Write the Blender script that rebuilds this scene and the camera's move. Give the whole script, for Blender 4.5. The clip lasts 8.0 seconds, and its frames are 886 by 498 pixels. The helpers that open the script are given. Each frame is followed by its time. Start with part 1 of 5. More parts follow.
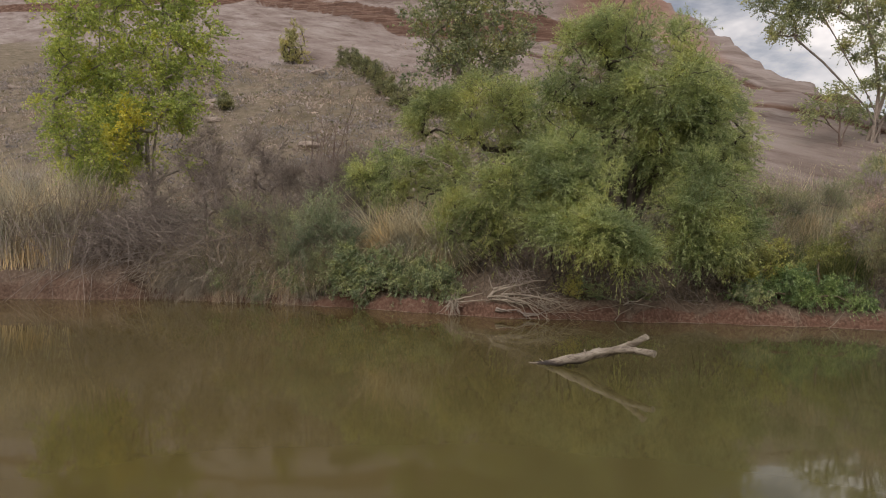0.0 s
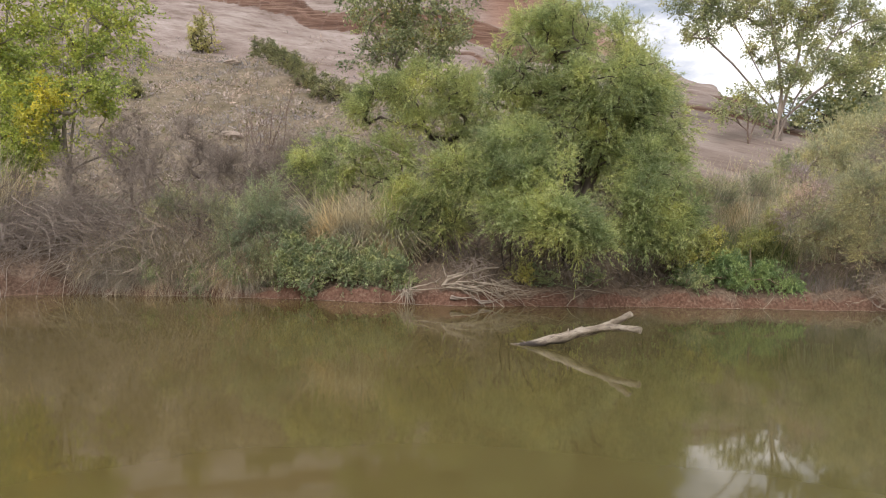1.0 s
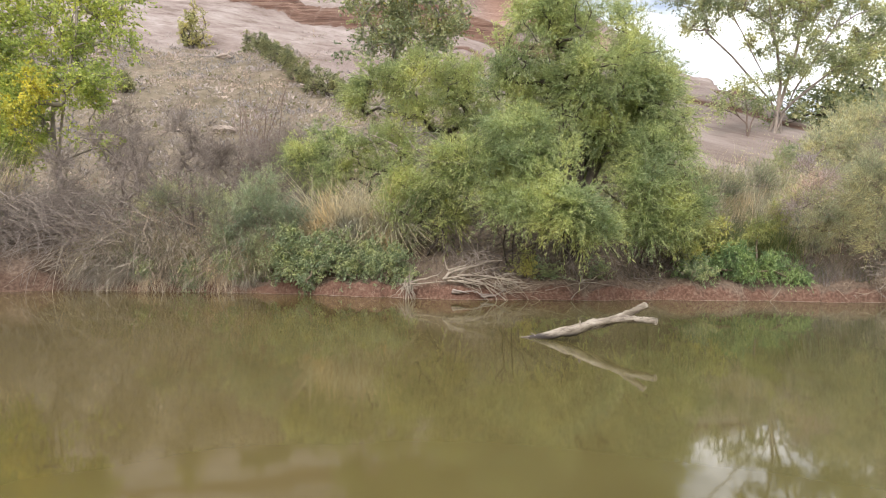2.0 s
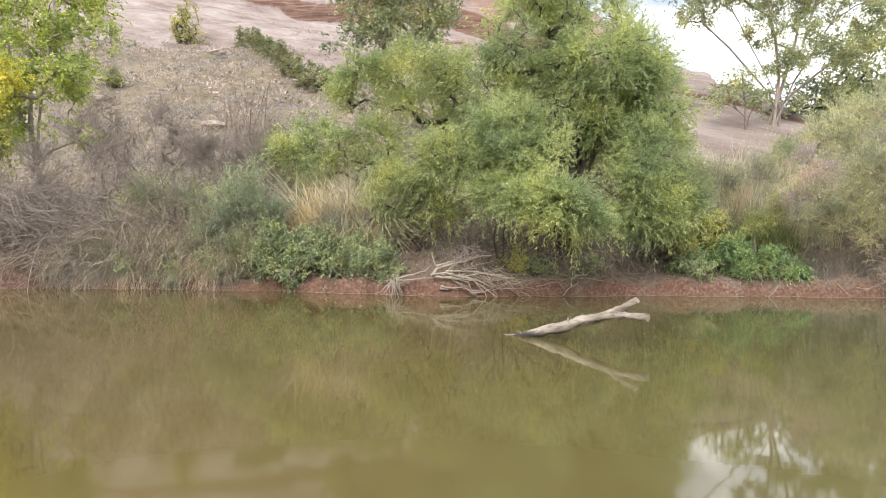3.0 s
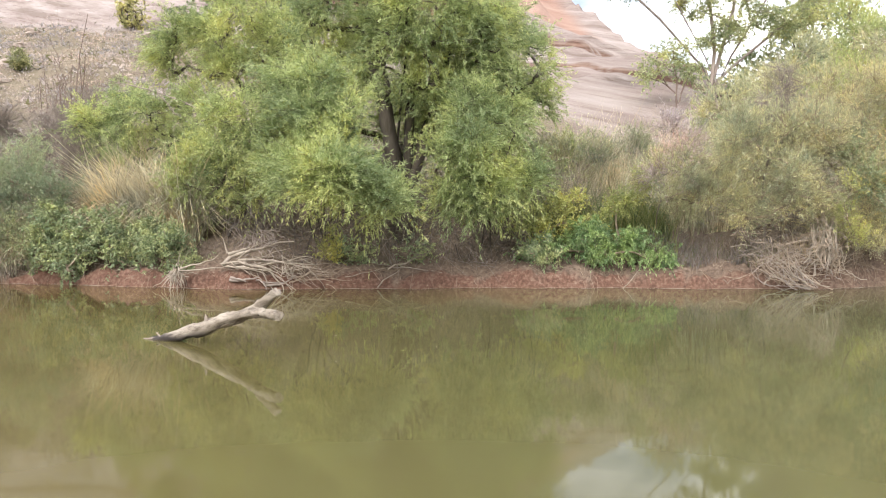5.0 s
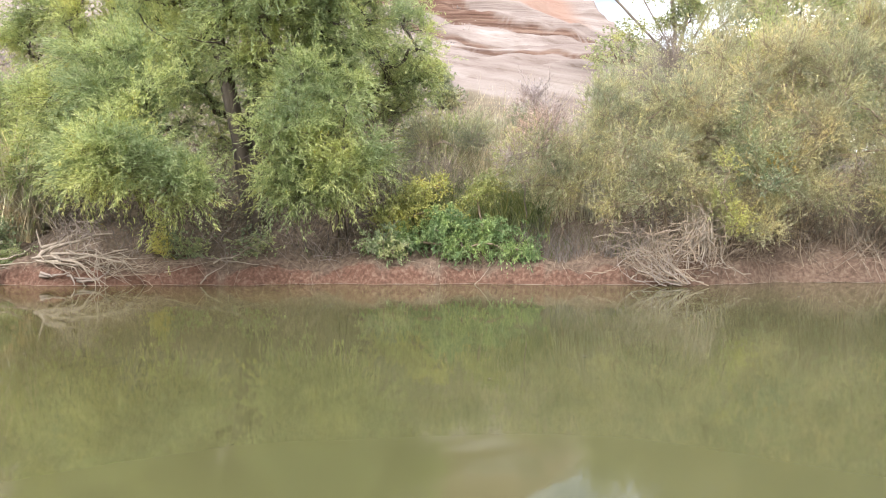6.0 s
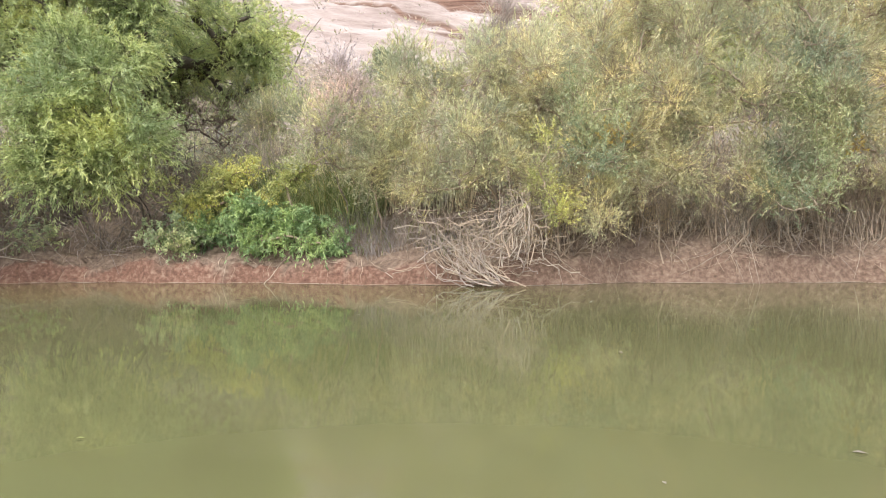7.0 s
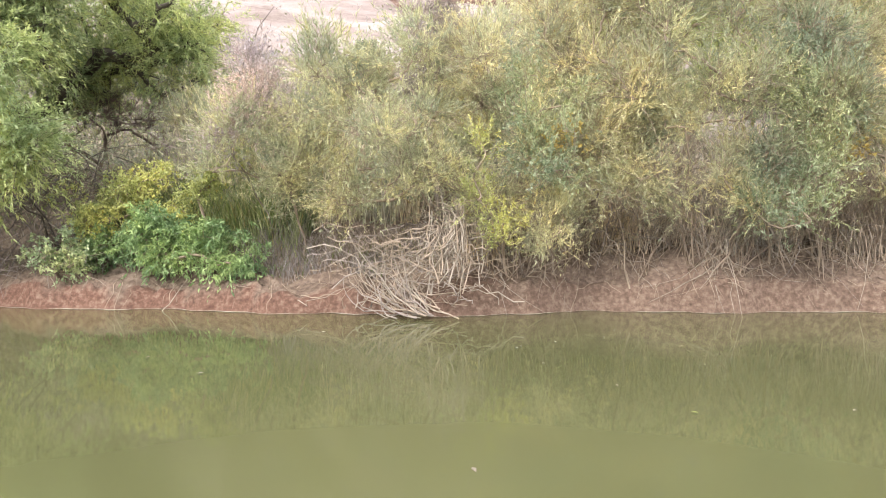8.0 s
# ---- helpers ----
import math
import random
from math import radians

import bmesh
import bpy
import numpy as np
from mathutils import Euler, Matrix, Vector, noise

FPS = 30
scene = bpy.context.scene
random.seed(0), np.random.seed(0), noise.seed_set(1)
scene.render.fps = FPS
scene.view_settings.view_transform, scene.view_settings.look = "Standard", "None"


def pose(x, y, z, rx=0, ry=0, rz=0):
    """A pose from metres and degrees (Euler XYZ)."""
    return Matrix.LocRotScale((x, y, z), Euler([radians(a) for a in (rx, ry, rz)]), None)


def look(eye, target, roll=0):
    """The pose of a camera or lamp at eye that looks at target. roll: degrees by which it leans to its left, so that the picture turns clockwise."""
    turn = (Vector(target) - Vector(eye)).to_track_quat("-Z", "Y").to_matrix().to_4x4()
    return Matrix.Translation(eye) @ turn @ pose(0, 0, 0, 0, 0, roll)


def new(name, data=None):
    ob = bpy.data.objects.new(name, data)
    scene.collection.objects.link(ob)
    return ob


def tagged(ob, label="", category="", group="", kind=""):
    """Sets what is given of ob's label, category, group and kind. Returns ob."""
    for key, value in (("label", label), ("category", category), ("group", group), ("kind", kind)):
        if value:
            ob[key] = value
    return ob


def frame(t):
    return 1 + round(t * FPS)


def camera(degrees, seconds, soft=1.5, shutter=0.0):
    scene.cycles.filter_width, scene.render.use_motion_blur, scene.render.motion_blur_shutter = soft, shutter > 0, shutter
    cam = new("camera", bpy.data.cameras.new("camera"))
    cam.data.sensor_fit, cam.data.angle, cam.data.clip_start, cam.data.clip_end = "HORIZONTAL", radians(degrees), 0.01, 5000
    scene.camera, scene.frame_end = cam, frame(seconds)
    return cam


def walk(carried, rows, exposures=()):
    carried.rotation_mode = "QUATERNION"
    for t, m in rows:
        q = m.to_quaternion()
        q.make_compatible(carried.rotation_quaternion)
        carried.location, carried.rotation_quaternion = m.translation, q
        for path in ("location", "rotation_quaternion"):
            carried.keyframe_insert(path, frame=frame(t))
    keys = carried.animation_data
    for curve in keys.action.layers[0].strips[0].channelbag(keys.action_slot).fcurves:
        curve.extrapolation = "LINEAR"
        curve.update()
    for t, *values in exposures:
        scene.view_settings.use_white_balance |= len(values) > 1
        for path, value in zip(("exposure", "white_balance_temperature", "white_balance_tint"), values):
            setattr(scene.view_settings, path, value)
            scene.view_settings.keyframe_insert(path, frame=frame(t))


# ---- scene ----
PATH = [
    (0, (3.375, -0.472, 1.966), (3.021, 1.497, 1.934), 1.3),
    (0.5, (2.56, -0.522, 1.79), (2.419, 1.473, 1.763), 1.2),
    (1, (2.186, -0.4, 1.665), (2.106, 1.598, 1.635), 1.0),
    (1.5, (1.958, -0.201, 1.587), (1.894, 1.797, 1.553), 0.9),
    (3, (2.222, 0.545, 1.467), (2.166, 2.544, 1.423), 0.5),
    (3.5, (2.892, 1.012, 1.409), (2.835, 3.01, 1.361), 0.4),
    (4, (3.849, 1.619, 1.356), (3.789, 3.617, 1.303), 0.2),
    (4.2, (4.296, 1.834, 1.345), (4.237, 3.833, 1.289), 0.2),
    (5.3, (7.44, 3.499, 1.211), (7.353, 5.496, 1.147), 0.1),
    (5.5, (8.142, 3.756, 1.202), (8.039, 5.752, 1.135), 0.0),
    (6, (10.219, 4.64, 1.081), (10.046, 6.631, 1.015), -0.1),
    (6.5, (12.406, 5.775, 1.061), (12.155, 7.757, 0.979), -0.2),
    (7, (14.217, 6.992, 0.964), (13.909, 8.967, 0.887), -0.2),
    (7.5, (15.221, 8.026, 0.9), (14.89, 9.997, 0.828), -0.0),
    (8, (15.196, 8.789, 1.26), (14.837, 10.754, 1.17), -0.2),
]
cam = camera(66.6, 8.0, soft=1.0)
walk(cam, [(t, look(eye, target, roll)) for t, eye, target, roll in PATH],
     exposures=[(0.0, -0.7, 7100, 16), (0.5, -0.33, 7000, 15), (1.0, -0.02, 6900, 14), (1.5, 0.22, 6800, 13), (3.0, 0.67, 6600, 11), (4.2, 0.76, 6600, 11), (5.5, 0.88, 6600, 12), (7.0, 1.07, 6600, 12), (8.0, 1.2, 6550, 12)])

# ---- light: thin broken overcast, with a veiled high sun ----
SUN_EL, SUN_ROT = 38.0, 200.0
world = bpy.data.worlds.new("overcast_sky")
scene.world = world
world.use_nodes = True
wn, wl = world.node_tree.nodes, world.node_tree.links
wn.clear()
w_out = wn.new("ShaderNodeOutputWorld")
w_bg = wn.new("ShaderNodeBackground")
w_sky = wn.new("ShaderNodeTexSky")
w_sky.sky_type, w_sky.sun_disc = "NISHITA", False
w_sky.sun_elevation, w_sky.sun_rotation = radians(SUN_EL), radians(SUN_ROT)
w_tc = wn.new("ShaderNodeTexCoord")
w_map = wn.new("ShaderNodeMapping")
w_map.inputs["Scale"].default_value = (1.0, 1.0, 2.6)
w_noise = wn.new("ShaderNodeTexNoise")
w_noise.inputs["Scale"].default_value, w_noise.inputs["Detail"].default_value = 3.2, 7.0
w_noise.inputs["Roughness"].default_value = 0.58
w_cover = wn.new("ShaderNodeValToRGB")
w_cover.color_ramp.elements[0].position, w_cover.color_ramp.elements[0].color = 0.34, (0.45, 0.45, 0.45, 1)
w_cover.color_ramp.elements[1].position, w_cover.color_ramp.elements[1].color = 0.56, (1, 1, 1, 1)
w_tone = wn.new("ShaderNodeValToRGB")
w_tone.color_ramp.elements[0].position, w_tone.color_ramp.elements[0].color = 0.36, (4.2, 4.5, 5.0, 1)
w_tone.color_ramp.elements[1].position, w_tone.color_ramp.elements[1].color = 0.6, (15.6, 15.7, 15.9, 1)
w_mix = wn.new("ShaderNodeMix")
w_mix.data_type = "RGBA"
wl.new(w_tc.outputs["Generated"], w_map.inputs["Vector"])
wl.new(w_map.outputs["Vector"], w_noise.inputs["Vector"])
wl.new(w_noise.outputs["Fac"], w_cover.inputs["Fac"])
wl.new(w_noise.outputs["Fac"], w_tone.inputs["Fac"])
wl.new(w_cover.outputs["Color"], w_mix.inputs["Factor"])
wl.new(w_sky.outputs["Color"], w_mix.inputs["A"])
wl.new(w_tone.outputs["Color"], w_mix.inputs["B"])
wl.new(w_mix.outputs["Result"], w_bg.inputs["Color"])
w_bg.inputs["Strength"].default_value = 0.13
wl.new(w_bg.outputs["Background"], w_out.inputs["Surface"])
sun = new("sun", bpy.data.lights.new("sun", "SUN"))
sun.data.energy, sun.data.angle, sun.data.color = 1.9, radians(20), (1.0, 0.97, 0.94)
sun.matrix_world = look((0, 0, 60), (math.sin(radians(20)), math.cos(radians(20)), 60 - math.tan(radians(SUN_EL))))


# ---- materials ----
def nodes_of(name):
    m = bpy.data.materials.new(name)
    m.use_nodes = True
    nt = m.node_tree
    return m, nt, nt.nodes, nt.links, nt.nodes["Principled BSDF"]


def ramp(nodes, stops):
    r = nodes.new("ShaderNodeValToRGB")
    e = r.color_ramp.elements
    e[0].position, e[0].color = stops[0][0], (*stops[0][1], 1)
    e[1].position, e[1].color = stops[-1][0], (*stops[-1][1], 1)
    for p, c in stops[1:-1]:
        k = e.new(p)
        k.color = (*c, 1)
    return r


def noise_tex(nodes, links, scale, detail=5.0, rough=0.55, stretch=(1, 1, 1), turn=(0, 0, 0), turned_first=False):
    tc, mp, nz = nodes.new("ShaderNodeTexCoord"), nodes.new("ShaderNodeMapping"), nodes.new("ShaderNodeTexNoise")
    mp.vector_type = "TEXTURE" if turned_first else "POINT"
    mp.inputs["Scale"].default_value = stretch
    mp.inputs["Rotation"].default_value = [radians(a) for a in turn]
    nz.inputs["Scale"].default_value, nz.inputs["Detail"].default_value = scale, detail
    nz.inputs["Roughness"].default_value = rough
    links.new(tc.outputs["Object"], mp.inputs["Vector"])
    links.new(mp.outputs["Vector"], nz.inputs["Vector"])
    return nz


def mix_rgb(nodes, links, fac, a, b, blend="MIX"):
    m = nodes.new("ShaderNodeMix")
    m.data_type, m.blend_type = "RGBA", blend
    for key, val in (("Factor", fac), ("A", a), ("B", b)):
        if isinstance(val, (int, float)):
            m.inputs[key].default_value = val
        elif isinstance(val, tuple):
            m.inputs[key].default_value = (*val, 1)
        else:
            links.new(val, m.inputs[key])
    return m.outputs["Result"]


def bump(nodes, links, bsdf, height, strength, distance):
    b = nodes.new("ShaderNodeBump")
    b.inputs["Strength"].default_value, b.inputs["Distance"].default_value = strength, distance
    links.new(height, b.inputs["Height"])
    links.new(b.outputs["Normal"], bsdf.inputs["Normal"])


LEAF_TONE = 1.9


def leaf_material(name, dark, mid, light, rare=None, rare_at=0.94, patch=0.9, through_light=0.42, rough=0.48):
    """Leaves: each leaf its own tone, and patches of the crown lean to the lighter tone."""
    m, nt, nodes, links, bsdf = nodes_of(name)
    dark, mid, light = [(c[0] * LEAF_TONE, c[1] * LEAF_TONE, c[2] * LEAF_TONE * 1.55) for c in (dark, mid, light)]
    geo = nodes.new("ShaderNodeNewGeometry")
    stops = [(0.0, dark), (0.45, mid), (0.85, light)]
    if rare:
        stops += [(rare_at, light), (min(rare_at + 0.01, 1.0), rare)]
    r = ramp(nodes, stops)
    links.new(geo.outputs["Random Per Island"], r.inputs["Fac"])
    nz = noise_tex(nodes, links, patch, 3.0)
    pr = ramp(nodes, [(0.34, (0.64, 0.7, 0.74)), (0.5, (1.0, 1.0, 0.94)), (0.66, (1.34, 1.22, 0.98))])
    links.new(nz.outputs["Fac"], pr.inputs["Fac"])
    col = mix_rgb(nodes, links, 1.0, r.outputs["Color"], pr.outputs["Color"], "MULTIPLY")
    links.new(col, bsdf.inputs["Base Color"])
    bsdf.inputs["Roughness"].default_value = rough
    bsdf.inputs["Specular IOR Level"].default_value = 0.5
    tr, mx = nodes.new("ShaderNodeBsdfTranslucent"), nodes.new("ShaderNodeMixShader")
    links.new(col, tr.inputs["Color"])
    mx.inputs["Fac"].default_value = through_light
    links.new(bsdf.outputs["BSDF"], mx.inputs[1])
    links.new(tr.outputs["BSDF"], mx.inputs[2])
    links.new(mx.outputs["Shader"], nodes["Material Output"].inputs["Surface"])
    return m


def bark_material(name, dark, light, scale=6.0, rough=0.9):
    m, nt, nodes, links, bsdf = nodes_of(name)
    nz = noise_tex(nodes, links, scale, 6.0, 0.65, (1, 1, 0.25))
    geo = nodes.new("ShaderNodeNewGeometry")
    r = ramp(nodes, [(0.3, dark), (0.7, light)])
    links.new(nz.outputs["Fac"], r.inputs["Fac"])
    isl = ramp(nodes, [(0.0, (0.75, 0.75, 0.75)), (1.0, (1.2, 1.18, 1.14))])
    links.new(geo.outputs["Random Per Island"], isl.inputs["Fac"])
    links.new(mix_rgb(nodes, links, 1.0, r.outputs["Color"], isl.outputs["Color"], "MULTIPLY"), bsdf.inputs["Base Color"])
    bsdf.inputs["Roughness"].default_value = rough
    bump(nodes, links, bsdf, nz.outputs["Fac"], 0.6, 0.02)
    return m


M_WILLOW = leaf_material("willow_leaf", (0.128, 0.162, 0.044), (0.208, 0.244, 0.07), (0.3, 0.33, 0.115), (0.34, 0.31, 0.07), 0.975, through_light=0.52)
M_WILLOW_YEL = leaf_material("willow_leaf_yellowing", (0.14, 0.172, 0.044), (0.22, 0.25, 0.068), (0.31, 0.33, 0.108), (0.37, 0.33, 0.08), 0.965, through_light=0.46)
M_WILLOW_BLUE = leaf_material("grey_green_leaf", (0.108, 0.135, 0.052), (0.172, 0.2, 0.08), (0.248, 0.275, 0.125), (0.25, 0.26, 0.11), 0.96)
M_COTTON = leaf_material("cottonwood_leaf", (0.1, 0.125, 0.042), (0.165, 0.188, 0.064), (0.25, 0.265, 0.11), (0.3, 0.26, 0.06), 0.95)
M_COTTON_YEL = leaf_material("cottonwood_leaf_turning", (0.14, 0.186, 0.034), (0.225, 0.268, 0.046), (0.315, 0.345, 0.068), (0.5, 0.4, 0.05), 0.985, through_light=0.5)
M_GOLD = leaf_material("golden_leaf", (0.25, 0.222, 0.02), (0.34, 0.31, 0.03), (0.42, 0.39, 0.05), through_light=0.5)
M_YELLOW = leaf_material("yellow_green_leaf", (0.18, 0.195, 0.045), (0.26, 0.272, 0.066), (0.345, 0.345, 0.1), (0.5, 0.4, 0.09), 0.96, through_light=0.46)
M_HERB = leaf_material("dark_herb_leaf", (0.105, 0.135, 0.046), (0.17, 0.205, 0.072), (0.25, 0.28, 0.112), patch=2.4)
M_VINE = leaf_material("blue_green_vine_leaf", (0.08, 0.128, 0.036), (0.136, 0.196, 0.056), (0.205, 0.27, 0.084), patch=2.0)
M_TAMARISK = leaf_material("tamarisk_spray", (0.164, 0.17, 0.068), (0.246, 0.25, 0.102), (0.335, 0.328, 0.145), (0.4, 0.35, 0.16), 0.975, through_light=0.46, patch=1.7)
M_TAMARISK_YEL = leaf_material("tamarisk_spray_yellowing", (0.195, 0.191, 0.077), (0.285, 0.274, 0.11), (0.367, 0.345, 0.152), (0.46, 0.34, 0.12), 0.98, through_light=0.46, patch=1.7)
M_TAMARISK_DARK = leaf_material("tamarisk_spray_dull", (0.12, 0.135, 0.055), (0.185, 0.196, 0.082), (0.255, 0.26, 0.115), (0.27, 0.23, 0.13), 0.9, through_light=0.35, patch=1.7)
M_TAMARISK_DEAD = leaf_material("tamarisk_spray_dead", (0.17, 0.135, 0.085), (0.245, 0.2, 0.13), (0.33, 0.275, 0.185), through_light=0.3)
M_ORANGE = leaf_material("orange_autumn_leaf", (0.21, 0.15, 0.035), (0.3, 0.22, 0.045), (0.36, 0.28, 0.06), through_light=0.5)
M_COTTON_LIGHT = leaf_material("cottonwood_leaf_pale", (0.14, 0.165, 0.052), (0.22, 0.244, 0.08), (0.31, 0.325, 0.13), (0.34, 0.3, 0.08), 0.96, through_light=0.52)
M_JUNIPER = leaf_material("juniper_foliage", (0.085, 0.092, 0.03), (0.145, 0.15, 0.048), (0.21, 0.21, 0.07), through_light=0.25)
M_ROCKSHRUB = leaf_material("yellow_green_shrub_leaf", (0.15, 0.15, 0.04), (0.22, 0.215, 0.055), (0.3, 0.29, 0.085), through_light=0.35)
M_SAGE = leaf_material("sage_foliage", (0.09, 0.085, 0.044), (0.148, 0.137, 0.075), (0.22, 0.2, 0.115), (0.15, 0.16, 0.06), 0.88, through_light=0.15, patch=0.3)
M_HILL = leaf_material("dry_hillside_brush", (0.135, 0.118, 0.07), (0.19, 0.166, 0.105), (0.26, 0.228, 0.15), (0.16, 0.165, 0.075), 0.9, through_light=0.4, patch=0.35)
M_STRAW = leaf_material("dry_straw", (0.13, 0.108, 0.055), (0.21, 0.178, 0.09), (0.29, 0.25, 0.135), through_light=0.25, rough=0.7)
M_REED = leaf_material("pale_dry_reed", (0.165, 0.138, 0.064), (0.285, 0.25, 0.12), (0.4, 0.36, 0.185), through_light=0.35, rough=0.65)
M_REED_PALE = leaf_material("straw_reed_leaf", (0.2, 0.17, 0.08), (0.33, 0.29, 0.14), (0.44, 0.4, 0.2), through_light=0.4, rough=0.65)
M_DRYGRASS = leaf_material("dry_grass", (0.09, 0.076, 0.044), (0.15, 0.126, 0.073), (0.22, 0.185, 0.112), (0.16, 0.18, 0.06), 0.85, through_light=0.2, rough=0.75)
M_GREENGRASS = leaf_material("green_grass", (0.06, 0.085, 0.02), (0.12, 0.145, 0.035), (0.22, 0.225, 0.075), (0.36, 0.3, 0.12), 0.9, through_light=0.3)
M_BARK = bark_material("willow_bark", (0.045, 0.036, 0.028), (0.13, 0.11, 0.09))
M_BARK_PALE = bark_material("cottonwood_bark", (0.17, 0.15, 0.125), (0.36, 0.325, 0.28))
M_TWIG_DARK = bark_material("dark_dead_twig", (0.1, 0.082, 0.07), (0.2, 0.168, 0.145), 9.0)
M_TWIG_RED = bark_material("reddish_bare_twig", (0.13, 0.092, 0.078), (0.25, 0.185, 0.16), 9.0)
M_TWIG = bark_material("dead_grey_twig", (0.19, 0.158, 0.138), (0.38, 0.322, 0.285), 9.0)
M_TWIG_BROWN = bark_material("brown_twig", (0.22, 0.17, 0.128), (0.42, 0.335, 0.255), 9.0)
M_TWIG_PALE = bark_material("bleached_stick", (0.22, 0.185, 0.148), (0.44, 0.38, 0.312), 9.0)


def make_driftwood():
    m, nt, nodes, links, bsdf = nodes_of("bleached_driftwood")
    grain = noise_tex(nodes, links, 9.0, 8.0, 0.72, (2.6, 0.4, 0.5), (0, -18, -33), True)
    blot = noise_tex(nodes, links, 3.0, 4.0)
    r = ramp(nodes, [(0.36, (0.09, 0.072, 0.057)), (0.46, (0.25, 0.215, 0.178)), (0.56, (0.34, 0.3, 0.255)), (0.7, (0.43, 0.39, 0.335))])
    links.new(grain.outputs["Fac"], r.inputs["Fac"])
    b = ramp(nodes, [(0.35, (0.7, 0.66, 0.6)), (0.6, (1.06, 1.04, 1.0))])
    links.new(blot.outputs["Fac"], b.inputs["Fac"])
    dry = mix_rgb(nodes, links, 1.0, r.outputs["Color"], b.outputs["Color"], "MULTIPLY")
    at = nodes.new("ShaderNodeAttribute")
    at.attribute_name = "soaked"
    links.new(mix_rgb(nodes, links, at.outputs["Fac"], dry, (0.036, 0.028, 0.024)), bsdf.inputs["Base Color"])
    bsdf.inputs["Roughness"].default_value = 0.8
    bump(nodes, links, bsdf, grain.outputs["Fac"], 0.8, 0.02)
    return m


def make_water():
    m, nt, nodes, links, bsdf = nodes_of("silty_river_water")
    big = noise_tex(nodes, links, 0.16, 3.0)
    brown = ramp(nodes, [(0.35, (0.092, 0.072, 0.026)), (0.65, (0.11, 0.086, 0.032))])
    green = ramp(nodes, [(0.35, (0.078, 0.081, 0.035)), (0.65, (0.091, 0.092, 0.042))])
    links.new(big.outputs["Fac"], brown.inputs["Fac"])
    links.new(big.outputs["Fac"], green.inputs["Fac"])
    tc, sx, silt = nodes.new("ShaderNodeTexCoord"), nodes.new("ShaderNodeSeparateXYZ"), nodes.new("ShaderNodeMapRange")
    links.new(tc.outputs["Object"], sx.inputs["Vector"])
    silt.interpolation_type = "SMOOTHSTEP"
    silt.inputs["From Min"].default_value, silt.inputs["From Max"].default_value = -1.0, 12.0
    links.new(sx.outputs["X"], silt.inputs["Value"])
    col = mix_rgb(nodes, links, silt.outputs["Result"], brown.outputs["Color"], green.outputs["Color"])
    links.new(col, bsdf.inputs["Base Color"])
    bsdf.inputs["Roughness"].default_value = 0.042
    bsdf.inputs["IOR"].default_value = 1.33
    rip = noise_tex(nodes, links, 1.6, 3.0, 0.5, (0.5, 1.0, 1))
    bump(nodes, links, bsdf, rip.outputs["Fac"], 0.06, 0.02)
    return m


